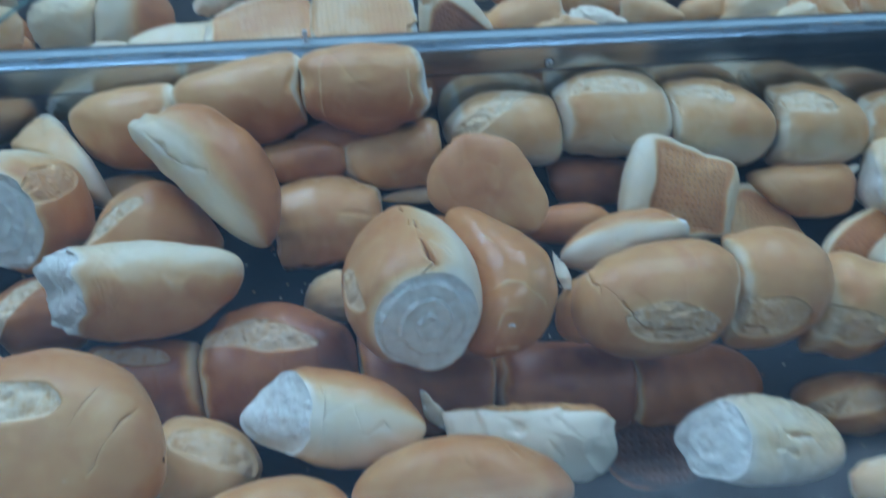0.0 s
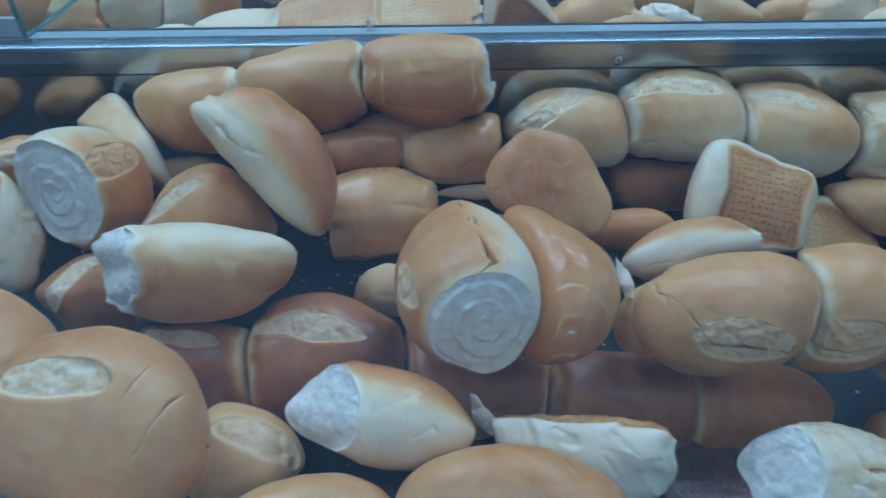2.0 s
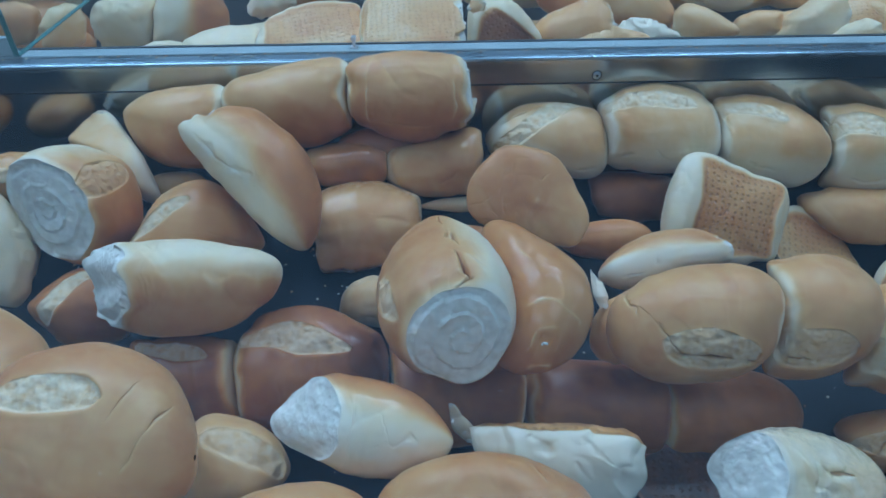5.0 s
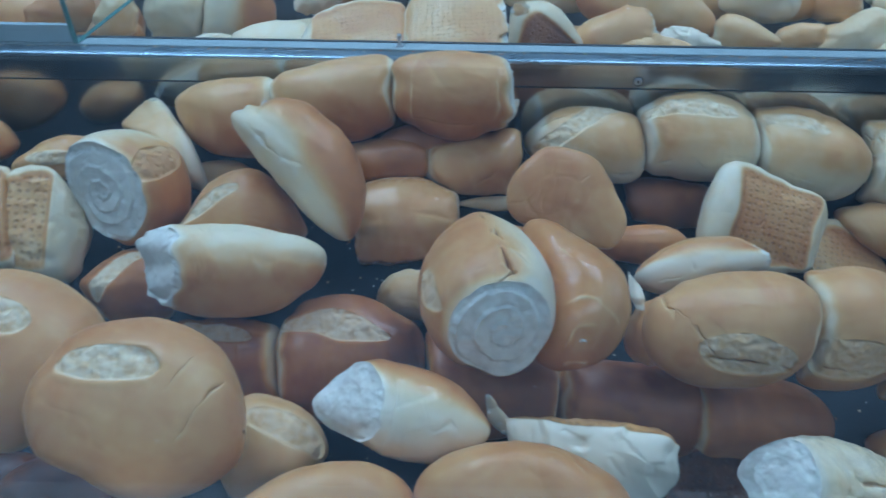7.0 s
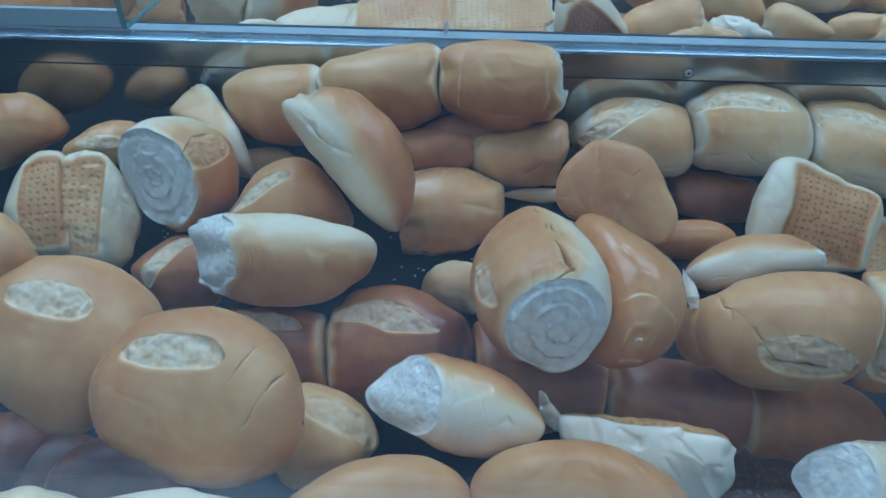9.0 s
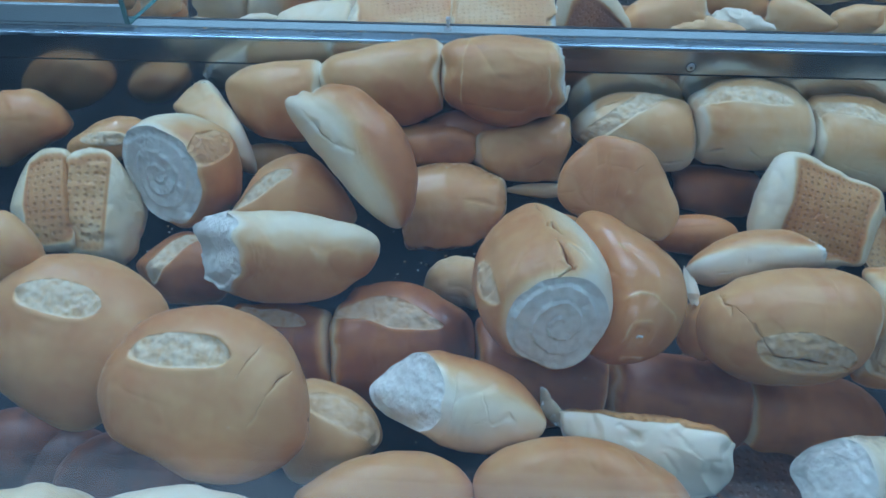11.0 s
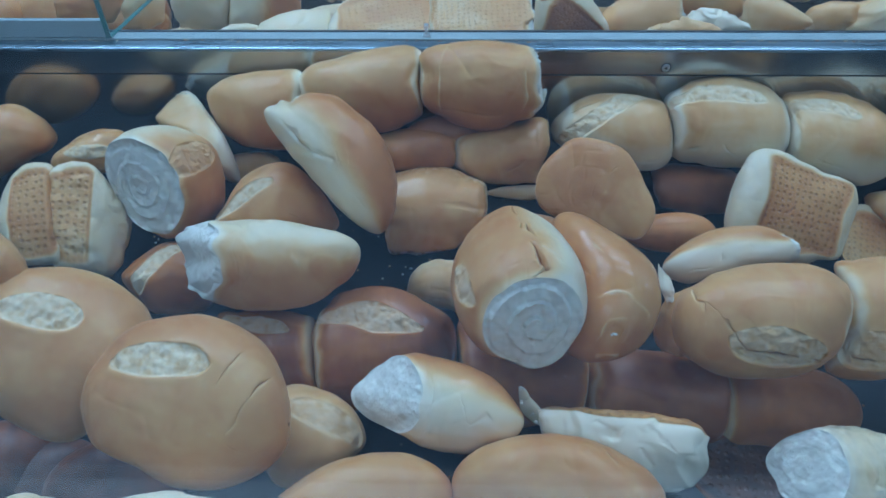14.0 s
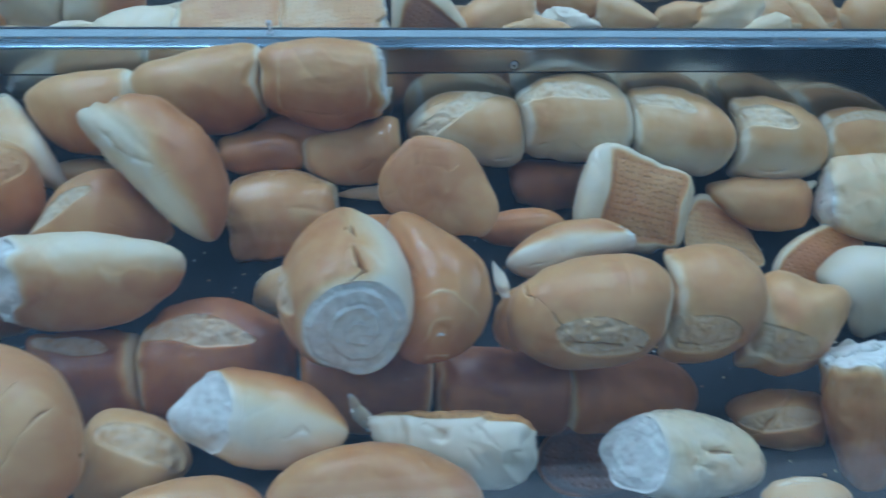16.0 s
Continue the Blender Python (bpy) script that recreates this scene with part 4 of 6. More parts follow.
last = roll("shiny twisted golden roll with a coiled tip", (0.0643, 0.2723, 1.0448), (0.272, -0.916, -0.295), (-0.454, -0.392, 0.800), (0.0998, 0.0511, 0.0511), top=0.58, belly=0.62, bend=(-0.02, 0), taper=0.3, shine=1, crinkle=0.15, ends=(2.4, 2.6), fine=3, lumps=0.9, cracks=((0.0376, 95, 0.0038, 0.0006, -128, -0.0005), (0.0366, 76, 0.0059, 0.0006, -75, -0.0005), (0.0418, 60, 0.0038, 0.0006, -19, -0.0004), (0.0405, 77, 0.0039, 0.0019, -57, 0.0008), (0.0229, 78, 0.0107, 0.0005, -62, -0.0005), (0.0317, 46, 0.0119, 0.0005, -63, -0.0005), (0.0481, 86, 0.0111, 0.0005, -80, -0.0004), (-0.0081, 82, 0.0051, 0.0003, -2, -0.0003), (-0.0125, 84, 0.0049, 0.0003, 2, -0.0003),), view_swell=(0.96, 0.97, 0.97, 0.94, 0.88, 0.87, 0.88, 0.93, 1.04, 1.07, 0.92, 0.50, 0.79, 0.76, 0.87, 0.93, 1.00, 1.04, 1.26, 0.98, 0.88, 0.91, 0.96, 0.97, 0.96, 0.97))
fray((0.0623, 0.2275, 1.0495), (0.0660, 0.2269, 1.0475), 6, 0.0016, seed=1)
last = roll("round flat bun showing its smooth brown base", (0.0780, 0.3683, 1.0419), (0.997, 0.062, 0.036), (-0.025, 0.775, -0.631), (0.0847, 0.0792, 0.0396), top=0.3, belly=0.47, flat=0.7, ends=(2.3, 2.3), lumps=0.3, fine=3, cracks=((-0.0006, -80, 0.0063, 0.0004, -46, -0.0004), (0.0112, -113, 0.0049, 0.0003, -30, 0.0004),), view_swell=(0.92, 0.82, 0.79, 0.78, 0.81, 0.83, 0.85, 0.89, 0.94, 0.97, 0.93, 0.94, 0.97, 0.99, 1.00, 0.92, 0.79, 0.74, 0.71, 0.72, 0.78, 0.84, 0.90, 1.07, 1.07, 1.03))
baked_row = row_of_rolls("row of shiny brown rolls under the top row", (-0.0702, 0.4570, 1.0220))
loaf("roll", (-0.0547, 0.4574, 1.0186), (0.999, -0.006, 0.050), (-0.050, 0.000, 0.999), (0.1031, 0.0576, 0.0576), parent=baked_row, shine=1, ends=(4, 9), joints=(0.2, 0.3), top=0.58, belly=0.6, overlap=0.0029, view_swell=(0.67, 0.68, 0.56, 0.57, 0.63, 0.66, 0.68, 0.69, 0.70, 0.68, 0.64, 0.69, 0.66, 0.68, 0.63, 0.57, 0.59, 0.58, 0.61, 0.63, 0.63, 0.63, 0.61, 0.54, 0.65, 0.69))
loaf("roll", (0.0206, 0.4542, 1.0196), (0.996, 0.076, 0.053), (-0.053, -0.004, 0.999), (0.0895, 0.0596, 0.0596), parent=baked_row, shine=1, ends=(9, 8), joints=(0.3, 0.15), top=0.5, belly=0.4, overlap=0.0025, cracks=((-0.0147, -172, 0.0339, 0.0005, -25, 0.0005),), view_swell=(0.76, 0.84, 0.90, 1.02, 1.02, 0.89, 0.89, 0.87, 0.82, 0.77, 0.69, 0.75, 0.96, 1.01, 0.98, 0.80, 0.70, 0.82, 0.93, 1.00, 1.07, 1.11, 1.08, 1.08, 0.76, 0.71))
last = roll("brown roll with a dotted side, wedged in the heap", (-0.0407, 0.4098, 0.9879), (0.997, 0.049, 0.055), (-0.070, 0.404, 0.912), (0.0895, 0.0715, 0.0715), shine=0.6, ends=(4, 12), joints=(0, 0.35), top=0.46, belly=0.55, grill=0.62, flat=0.75, cracks=((0.0268, 159, 0.0151, 0.0019, 13, 0.0005),), view_swell=(1.05, 1.09, 1.10, 0.91, 1.00, 1.08, 1.08, 1.10, 1.08, 1.06, 1.03, 1.00, 0.88, 0.87, 0.85, 1.00, 1.22, 1.16, 1.24, 1.19, 1.16, 1.14, 1.10, 0.90, 0.81, 0.91))
last = roll("thin pale slice of crust", (0.0276, 0.4322, 0.9955), (0.999, 0.042, 0.011), (-0.011, -0.000, 1.000), (0.0548, 0.0146, 0.0146), top=0.2, belly=0.1)
last = roll("upturned white roll with a toasted dotted base", (0.2379, 0.4032, 0.9992), (0.969, -0.111, -0.221), (-0.078, 0.710, -0.700), (0.1054, 0.0794, 0.0571), ends=(6, 5), grill=0.56, patch=(-0.52, 0.70), top=0.08, belly=0.1, flat=0.62, fine=3, cracks=((-0.0016, -97, 0.0120, 0.0005, -56, 0.0007), (-0.0496, 120, 0.0107, 0.0012, -88, 0.0008),), view_swell=(0.91, 0.94, 0.98, 0.98, 0.90, 0.86, 0.92, 0.95, 1.04, 1.07, 1.00, 0.90, 0.86, 0.87, 0.89, 0.93, 0.96, 0.98, 1.00, 1.03, 1.02, 1.02, 0.98, 0.88, 0.97, 0.92))
last = roll("upturned roll with a brown dotted base", (0.3362, 0.4179, 0.9488), (0.979, -0.143, -0.148), (-0.032, 0.605, -0.796), (0.0970, 0.0769, 0.0462), grill=0.45, top=0.2, belly=0.15, flat=0.6, ends=(3, 2.4), view_swell=(0.82, 0.67, 0.62, 0.58, 0.58, 0.60, 0.68, 0.78, 0.91, 1.09, 1.07, 0.84, 0.74, 0.67, 0.66, 0.69, 0.69, 0.70, 0.75, 0.87, 0.87, 0.85, 0.83, 0.88, 0.85, 0.98))
last = roll("half roll cut open, its white side up", (0.1656, 0.3340, 1.0121), (0.985, 0.153, 0.074), (-0.154, 0.617, 0.772), (0.1118, 0.0466, 0.0466), fade=(0.35, 0.75), top=0.62, belly=0.03, torn=(0, 0.9), ends=(2.4, 4), fine=1, cracks=((-0.0135, 159, 0.0098, 0.0004, 90, 0.0010), (-0.0306, -165, 0.0082, 0.0005, -3, 0.0012), (0.0216, 97, 0.0183, 0.0006, -8, 0.0008),), view_swell=(0.50, 0.85, 0.90, 0.76, 0.76, 0.75, 0.76, 0.79, 0.79, 0.79, 0.78, 0.74, 0.72, 0.69, 0.73, 0.81, 0.86, 0.86, 0.60, 0.62, 0.58, 0.59, 0.58, 0.56, 0.53, 0.50))
baked_row = row_of_rolls("row of three joined golden rolls with deep curved scores", (0.1707, 0.2782, 1.0069))
loaf("roll", (0.1580, 0.2620, 1.0239), (0.999, -0.046, 0.018), (-0.031, -0.286, 0.958), (0.1144, 0.0775, 0.0775), parent=baked_row, ends=(2.8, 3), joints=(0, 0.4), top=0.47, belly=0.5, flour=0.65, fine=3, overlap=0.008, scores=((0.0009, 144, 0.0301, 0.0134, 11, 0.0022, 2.4),), cracks=((0.0051, 154, 0.0279, 0.0008, 13, 0.0030), (-0.0464, 77, 0.0185, 0.0003, 81, 0.0006), (-0.0363, 114, 0.0122, 0.0003, 49, 0.0003), (-0.0232, 134, 0.0141, 0.0004, 48, 0.0008),), view_swell=(0.83, 0.82, 0.87, 0.94, 0.96, 0.94, 0.91, 0.89, 0.88, 0.84, 0.78, 0.77, 0.75, 0.81, 0.85, 0.89, 0.90, 0.90, 0.90, 0.92, 0.91, 0.88, 0.88, 0.86, 0.84, 0.83))
loaf("roll", (0.2439, 0.2762, 1.0097), (0.991, -0.033, -0.131), (0.115, -0.293, 0.949), (0.0872, 0.0778, 0.0778), parent=baked_row, ends=(3.2, 3.2), joints=(0.4, 0.3), top=0.47, belly=0.47, flour=0.5, fine=3, overlap=0.0071, scores=((-0.0177, 153, 0.0244, 0.0141, -12, 0.0024, 2.4),), cracks=((-0.0147, 164, 0.0246, 0.0006, -7, 0.0016),), view_swell=(0.73, 0.75, 0.76, 0.78, 0.82, 0.85, 0.90, 0.95, 0.97, 0.95, 0.92, 0.95, 0.55, 0.50, 0.50, 0.50, 0.55, 0.65, 1.02, 1.09, 1.02, 0.94, 0.86, 0.79, 0.75, 0.75))
loaf("roll", (0.3077, 0.2758, 0.9878), (0.990, 0.029, -0.140), (0.143, -0.286, 0.947), (0.0841, 0.0720, 0.0720), parent=baked_row, ends=(3.2, 2.6), joints=(0.3, 0), top=0.42, belly=0.4, flour=0.5, fine=1, overlap=0.0074, scores=((-0.0230, 148, 0.0253, 0.0126, 5, 0.0024, 2.4),), cracks=((-0.0197, 160, 0.0279, 0.0005, 7, 0.0014),), view_swell=(0.72, 0.72, 0.77, 0.89, 1.02, 1.04, 0.92, 0.93, 1.02, 1.05, 0.99, 0.87, 0.68, 0.64, 0.63, 0.67, 0.71, 0.95, 1.18, 1.00, 1.00, 1.01, 0.96, 0.89, 0.82, 0.76))
loaf("roll", (0.1194, 0.2694, 1.0125), (0.956, -0.264, 0.127), (-0.040, 0.313, 0.949), (0.0234, 0.0399, 0.0399), parent=baked_row, ends=(2.6, 5), joints=(0, 0.5), top=0.47, belly=0.45, fine=1, view_swell=(1.46, 1.45, 1.37, 1.32, 1.29, 1.22, 1.05, 1.15, 1.02, 1.06, 1.16, 1.22, 1.35, 1.39, 1.38, 1.45, 1.47, 1.40, 1.29, 1.11, 1.08, 0.99, 0.98, 1.17, 1.24, 1.31))
last = roll("white roll with a browned back, one end torn open", (-0.0255, 0.1942, 1.0282), (0.984, -0.134, -0.121), (0.181, 0.706, 0.685), (0.0822, 0.0472, 0.0472), fade=(0.15, 0.95), torn=(0.7, 0), ragged=0.35, crinkle=0.12, shine=0.9, top=0.62, belly=0.05, ends=(8, 2.3), lumps=0.55, fine=3, slant=(-0.80, 0.05), cracks=((0.0189, -180, 0.0057, 0.0019, -39, 0.0005),), view_swell=(0.98, 0.99, 1.01, 1.02, 1.04, 1.04, 1.04, 1.04, 1.05, 0.94, 0.91, 0.95, 1.07, 0.98, 0.82, 0.86, 0.96, 1.06, 1.08, 1.11, 1.11, 1.12, 1.06, 0.97, 1.02, 1.04))
last = roll("flat white torn roll with a dotted toasted edge", (0.0726, 0.1966, 1.0001), (0.973, -0.201, 0.110), (-0.103, -0.812, -0.574), (0.0969, 0.0439, 0.0395), torn=(0.9, 0), top=0.0, belly=0.08, grill=0.45, flat=0.8, ends=(14, 4), taper=0.12, lumps=0.6, crinkle=0.9, shine=1, fine=3, cracks=((-0.0107, -7, 0.0069, 0.0019, 40, 0.0007), (-0.0036, -7, 0.0075, 0.0019, -39, 0.0007), (0.0142, -7, 0.0071, 0.0022, 27, 0.0008), (0.0260, 11, 0.0097, 0.0019, 38, 0.0006), (0.0086, 26, 0.0057, 0.0019, 50, 0.0006),), view_swell=(0.89, 0.85, 0.98, 1.00, 1.15, 1.20, 1.19, 1.18, 1.16, 1.10, 1.14, 1.06, 1.08, 1.02, 0.96, 0.80, 0.76, 0.95, 1.07, 1.11, 1.20, 1.20, 1.29, 1.32, 1.16, 0.96))
loaf("torn_flap", (0.0218, 0.2102, 1.0082), (0.508, -0.294, -0.809), (-0.279, -0.945, 0.169), (0.0270, 0.0085, 0.0040), parent=last, top=0, belly=0, torn=(0.9, 0), lumps=1.6, crinkle=1.0, ragged=0.6, bend=(0.003, 0), fine=1)
fray((0.0182, 0.2114, 1.0131), (0.0270, 0.2049, 0.9991), 16, 0.0020, seed=2)
last = roll("golden bun at the front with a floury score", (0.0258, 0.1553, 1.0237), (0.997, -0.043, 0.059), (-0.071, -0.404, 0.912), (0.1044, 0.0812, 0.0690), top=0.52, belly=0.4, fine=3, cracks=((0.0306, 62, 0.0107, 0.0003, 98, 0.0004),), view_swell=(0.98, 0.90, 0.75, 0.65, 0.60, 0.57, 0.56, 0.57, 0.56, 0.57, 0.60, 0.68, 0.79, 0.88, 0.90, 0.88, 0.77, 0.70, 0.68, 0.64, 0.63, 0.62, 0.63, 0.67, 0.70, 0.82))
last = roll("pale tan bun at the front", (-0.0599, 0.1520, 1.0178), (1.000, 0.024, -0.011), (0.019, -0.406, 0.914), (0.0881, 0.0726, 0.0617), top=0.56, belly=0.4, fine=1, view_swell=(0.83, 0.72, 0.65, 0.59, 0.56, 0.56, 0.53, 0.50, 0.53, 0.58, 0.66, 0.80, 1.01, 0.97, 0.79, 0.71, 0.61, 0.60, 0.60, 0.62, 0.62, 0.63, 0.72, 0.85, 0.91, 0.91))
last = roll("white roll torn open at one end", (0.1981, 0.1891, 0.9789), (0.917, 0.063, -0.395), (0.308, 0.517, 0.799), (0.1252, 0.0517, 0.0517), torn=(0.55, 0), crinkle=0.55, ragged=0.25, swirl=0.4, top=0.22, belly=0.10, shine=0.6, ends=(2.4, 2.4), lumps=1.3, fine=3, slant=(-0.236, 0.083), cracks=((-0.0102, 136, 0.0101, 0.0019, 27, 0.0014), (0.0084, 141, 0.0101, 0.0012, -5, 0.0012), (-0.0065, 168, 0.0101, 0.0019, -1, 0.0009), (0.0184, 146, 0.0097, 0.0019, 43, 0.0007),), view_swell=(0.93, 0.93, 0.93, 0.94, 0.94, 1.00, 1.02, 1.02, 1.02, 1.02, 1.01, 0.95, 0.86, 0.85, 0.91, 0.96, 0.93, 1.03, 0.95, 0.93, 0.97, 0.98, 1.00, 0.98, 0.92, 0.90))
last = roll("brown roll with a dotted base deep in the heap", (0.1608, 0.2231, 0.9279), (0.993, -0.114, -0.025), (0.036, 0.503, -0.863), (0.0659, 0.0520, 0.0520), grill=0.85, top=0.75, belly=0.75, flat=0.6)
last = roll("tan roll with a split crust low in the heap", (0.3032, 0.2409, 0.9334), (1.000, -0.025, -0.002), (0.002, -0.000, 1.000), (0.0882, 0.0543, 0.0543), top=0.5, belly=0.45, flour=0.6, scores=((-0.0093, 126, 0.0320, 0.0088, -4, 0.0016, 2.0),), cracks=((-0.0158, 121, 0.0550, 0.0006, -43, 0.0022),), view_swell=(0.91, 0.81, 0.78, 0.78, 0.79, 0.87, 0.78, 0.78, 0.76, 0.77, 0.78, 0.76, 0.77, 0.81, 0.85, 0.85, 0.74, 0.75, 0.71, 0.77, 0.78, 0.79, 0.81, 0.84, 0.83, 0.84))
last = roll("white slab of torn roll lying on the heap", (0.4714, 0.4257, 0.9826), (0.998, -0.053, 0.034), (0.056, 0.505, -0.861), (0.1137, 0.0804, 0.0563), top=0.12, belly=0.16, ends=(10, 3), torn=(0.9, 0), crinkle=1.0, lumps=1.2, view_swell=(0.73, 0.73, 0.77, 0.79, 0.84, 0.97, 0.99, 1.00, 1.00, 0.97, 0.93, 0.92, 0.80, 0.73, 0.78, 0.84, 0.91, 0.88, 0.79, 0.85, 0.94, 1.01, 1.06, 0.99, 0.95, 0.83))
fray((0.4207, 0.4183, 0.9737), (0.4269, 0.4372, 0.9994), 14, 0.0022, seed=7)
loaf("torn_flap", (0.4142, 0.4417, 0.9833), (0.928, 0.152, 0.341), (-0.336, -0.055, 0.940), (0.0272, 0.0071, 0.0035), parent=last, top=0, belly=0, torn=(0.9, 0), lumps=0.5, ragged=0.6, fine=1)
last = roll("roll with a browned base on its side", (0.4160, 0.3890, 0.9440), (0.916, 0.334, 0.222), (-0.021, 0.593, -0.805), (0.0938, 0.0492, 0.0492), grill=0.6, top=0.1, belly=0.1, flat=0.6)
last = roll("pale roll low beside the row", (0.4243, 0.3384, 0.9564), (0.996, 0.050, 0.077), (-0.059, -0.291, 0.955), (0.1029, 0.0724, 0.0724), top=0.12, belly=0.05, view_swell=(0.74, 0.72, 0.73, 0.72, 0.76, 0.88, 0.86, 0.89, 0.90, 0.92, 0.95, 0.93, 0.89, 0.87, 0.86, 0.70, 0.50, 0.50, 0.50, 0.56, 0.98, 1.15, 1.08, 1.01, 0.94, 0.80))
last = roll("brown roll standing upright with a fluffy torn top", (0.3432, 0.2253, 0.9549), (0.228, -0.413, -0.882), (-0.303, -0.890, 0.339), (0.1230, 0.0693, 0.0693), torn=(0.8, 0), top=0.55, belly=0.52, ends=(4, 3), ragged=1.2, crinkle=0.8, fine=3, view_swell=(0.66, 0.64, 0.65, 0.66, 0.66, 0.69, 0.71, 0.91, 0.89, 0.85, 0.85, 0.81, 0.61, 0.63, 0.64, 0.65, 0.63, 0.60, 0.59, 0.62, 0.67, 0.88, 0.96, 0.86, 0.71, 0.71))
fray((0.3139, 0.2412, 0.9904), (0.3433, 0.2414, 1.0012), 60, 0.0036, seed=6)
last = roll("tan roll lying under the long row", (0.3829, 0.4415, 0.9677), (0.993, -0.106, 0.043), (-0.043, 0.005, 0.999), (0.1182, 0.0591, 0.0591), top=0.44, belly=0.4, view_swell=(0.86, 0.77, 0.78, 0.83, 0.88, 0.81, 0.78, 0.79, 0.79, 0.79, 0.79, 0.87, 0.86, 1.01, 0.86, 0.65, 0.64, 0.67, 0.74, 0.82, 0.89, 0.91, 0.93, 0.97, 0.95, 0.97))
last = roll("brown roll hidden under the long row", (0.1950, 0.4826, 0.9650), (1.000, 0.004, 0.028), (-0.028, -0.000, 1.000), (0.1274, 0.0573, 0.0573), top=0.66, belly=0.7, grill=0.75, view_swell=(0.61, 0.61, 0.70, 0.74, 0.68, 0.72, 0.74, 0.77, 0.78, 0.80, 0.85, 0.84, 0.81, 0.60, 0.55, 0.55, 0.68, 0.67, 0.74, 0.79, 0.84, 0.87, 0.85, 0.80, 0.82, 0.70))
last = roll("small pale roll end behind the torn roll", (-0.0329, 0.3497, 0.9679), (0.980, 0.193, 0.041), (0.036, -0.378, 0.925), (0.0601, 0.0434, 0.0434), fade=(-0.1, 0.9), top=0.45, belly=0.08, crinkle=0.5, lumps=1.0, fine=1, view_swell=(0.67, 0.68, 0.73, 0.90, 0.93, 0.92, 0.95, 0.93, 0.89, 0.89, 0.85, 0.83, 0.81, 0.80, 0.84, 0.80, 0.78, 0.73, 0.77, 0.81, 0.89, 0.95, 1.18, 0.96, 0.80, 0.73))
# the next two are coloured near-black in place of the shade down there
last = roll("roll at the bottom of the tray, its shade put into a near-black crust", (-0.3055, 0.2197, 0.9289), (0.992, 0.031, 0.125), (-0.111, -0.293, 0.950), (0.0629, 0.0552, 0.0552), top=0.94, belly=0.92)
last = roll("roll low under the big bun, its shade put into a near-black crust", (-0.2264, 0.1996, 0.9334), (0.986, 0.161, 0.035), (0.012, -0.285, 0.958), (0.0770, 0.0582, 0.0582), top=0.94, belly=0.92, cracks=((0.0009, 88, 0.0092, 0.0004, 39, 0.0012),))
last = roll("white roll close to the glass", (-0.1993, 0.1243, 1.0424), (0.997, 0.012, 0.071), (-0.071, -0.001, 0.997), (0.0492, 0.0440, 0.0440), top=0.2, belly=0.1, view_swell=(0.58, 0.50, 0.50, 0.50, 0.50, 0.50, 0.51, 0.60, 0.80, 1.01, 0.99, 0.90, 0.76, 0.57, 0.51, 0.50, 0.50, 0.50, 0.54, 0.63, 0.71, 0.83, 1.16, 1.12, 0.92, 0.71))
last = roll("white roll close to the glass", (-0.1412, 0.1237, 1.0475), (0.999, 0.013, 0.043), (-0.043, -0.001, 0.999), (0.0709, 0.0451, 0.0451), top=0.1, belly=0.05, view_swell=(0.50, 0.50, 0.50, 0.50, 0.50, 0.50, 0.50, 0.53, 0.60, 0.77, 1.00, 0.96, 0.78, 0.61, 0.56, 0.55, 0.54, 0.53, 0.53, 0.52, 0.53, 0.60, 0.80, 1.19, 0.87, 0.61))
last = roll("cream roll with a score close to the glass", (0.2485, 0.1528, 0.9869), (0.990, -0.110, -0.093), (0.092, -0.010, 0.996), (0.0603, 0.0438, 0.0438), top=0.35, belly=0.15, fine=1, scores=((-0.0064, 69, 0.0171, 0.0035, -2, 0.0022),), view_swell=(0.54, 0.63, 0.75, 0.79, 0.89, 0.85, 0.76, 0.71, 0.66, 0.63, 0.62, 0.60, 0.60, 0.64, 0.65, 0.72, 0.74, 0.81, 0.85, 0.72, 0.69, 0.71, 0.71, 0.64, 0.57, 0.54))
baked_row = row_of_rolls("row of joined pale rolls lying on their tops, dotted bases showing", (-0.1830, 0.6000, 1.0420))
loaf("roll", (-0.1825, 0.6071, 1.0590), (0.950, 0.309, 0.049), (0.030, 0.300, -0.950), (0.0878, 0.0464, 0.0325), parent=baked_row, ends=(2.2, 6), joints=(0, 0.3), top=0.25, belly=0.1, fine=1, view_swell=(0.93, 0.99, 1.05, 1.07, 1.19, 1.21, 1.19, 1.18, 1.18, 1.15, 1.11, 1.08, 0.92, 0.97, 1.07, 0.98, 1.05, 1.08, 1.07, 1.08, 1.11, 1.14, 1.16, 1.19, 1.15, 0.95))
loaf("roll", (-0.0909, 0.6078, 1.0678), (0.983, 0.175, 0.049), (0.030, 0.300, -0.950), (0.1092, 0.0726, 0.0508), parent=baked_row, ends=(6, 8), joints=(0.2, 0.2), grill=0.42, patch=(-0.8, 1.1), top=0.12, belly=0.12, flat=0.7, fine=1, view_swell=(0.90, 0.95, 1.02, 1.15, 1.32, 1.39, 1.40, 1.37, 1.33, 1.31, 1.15, 0.96, 0.90, 0.99, 1.06, 1.02, 1.02, 1.17, 1.19, 1.24, 1.26, 1.28, 1.30, 1.40, 1.01, 0.88))
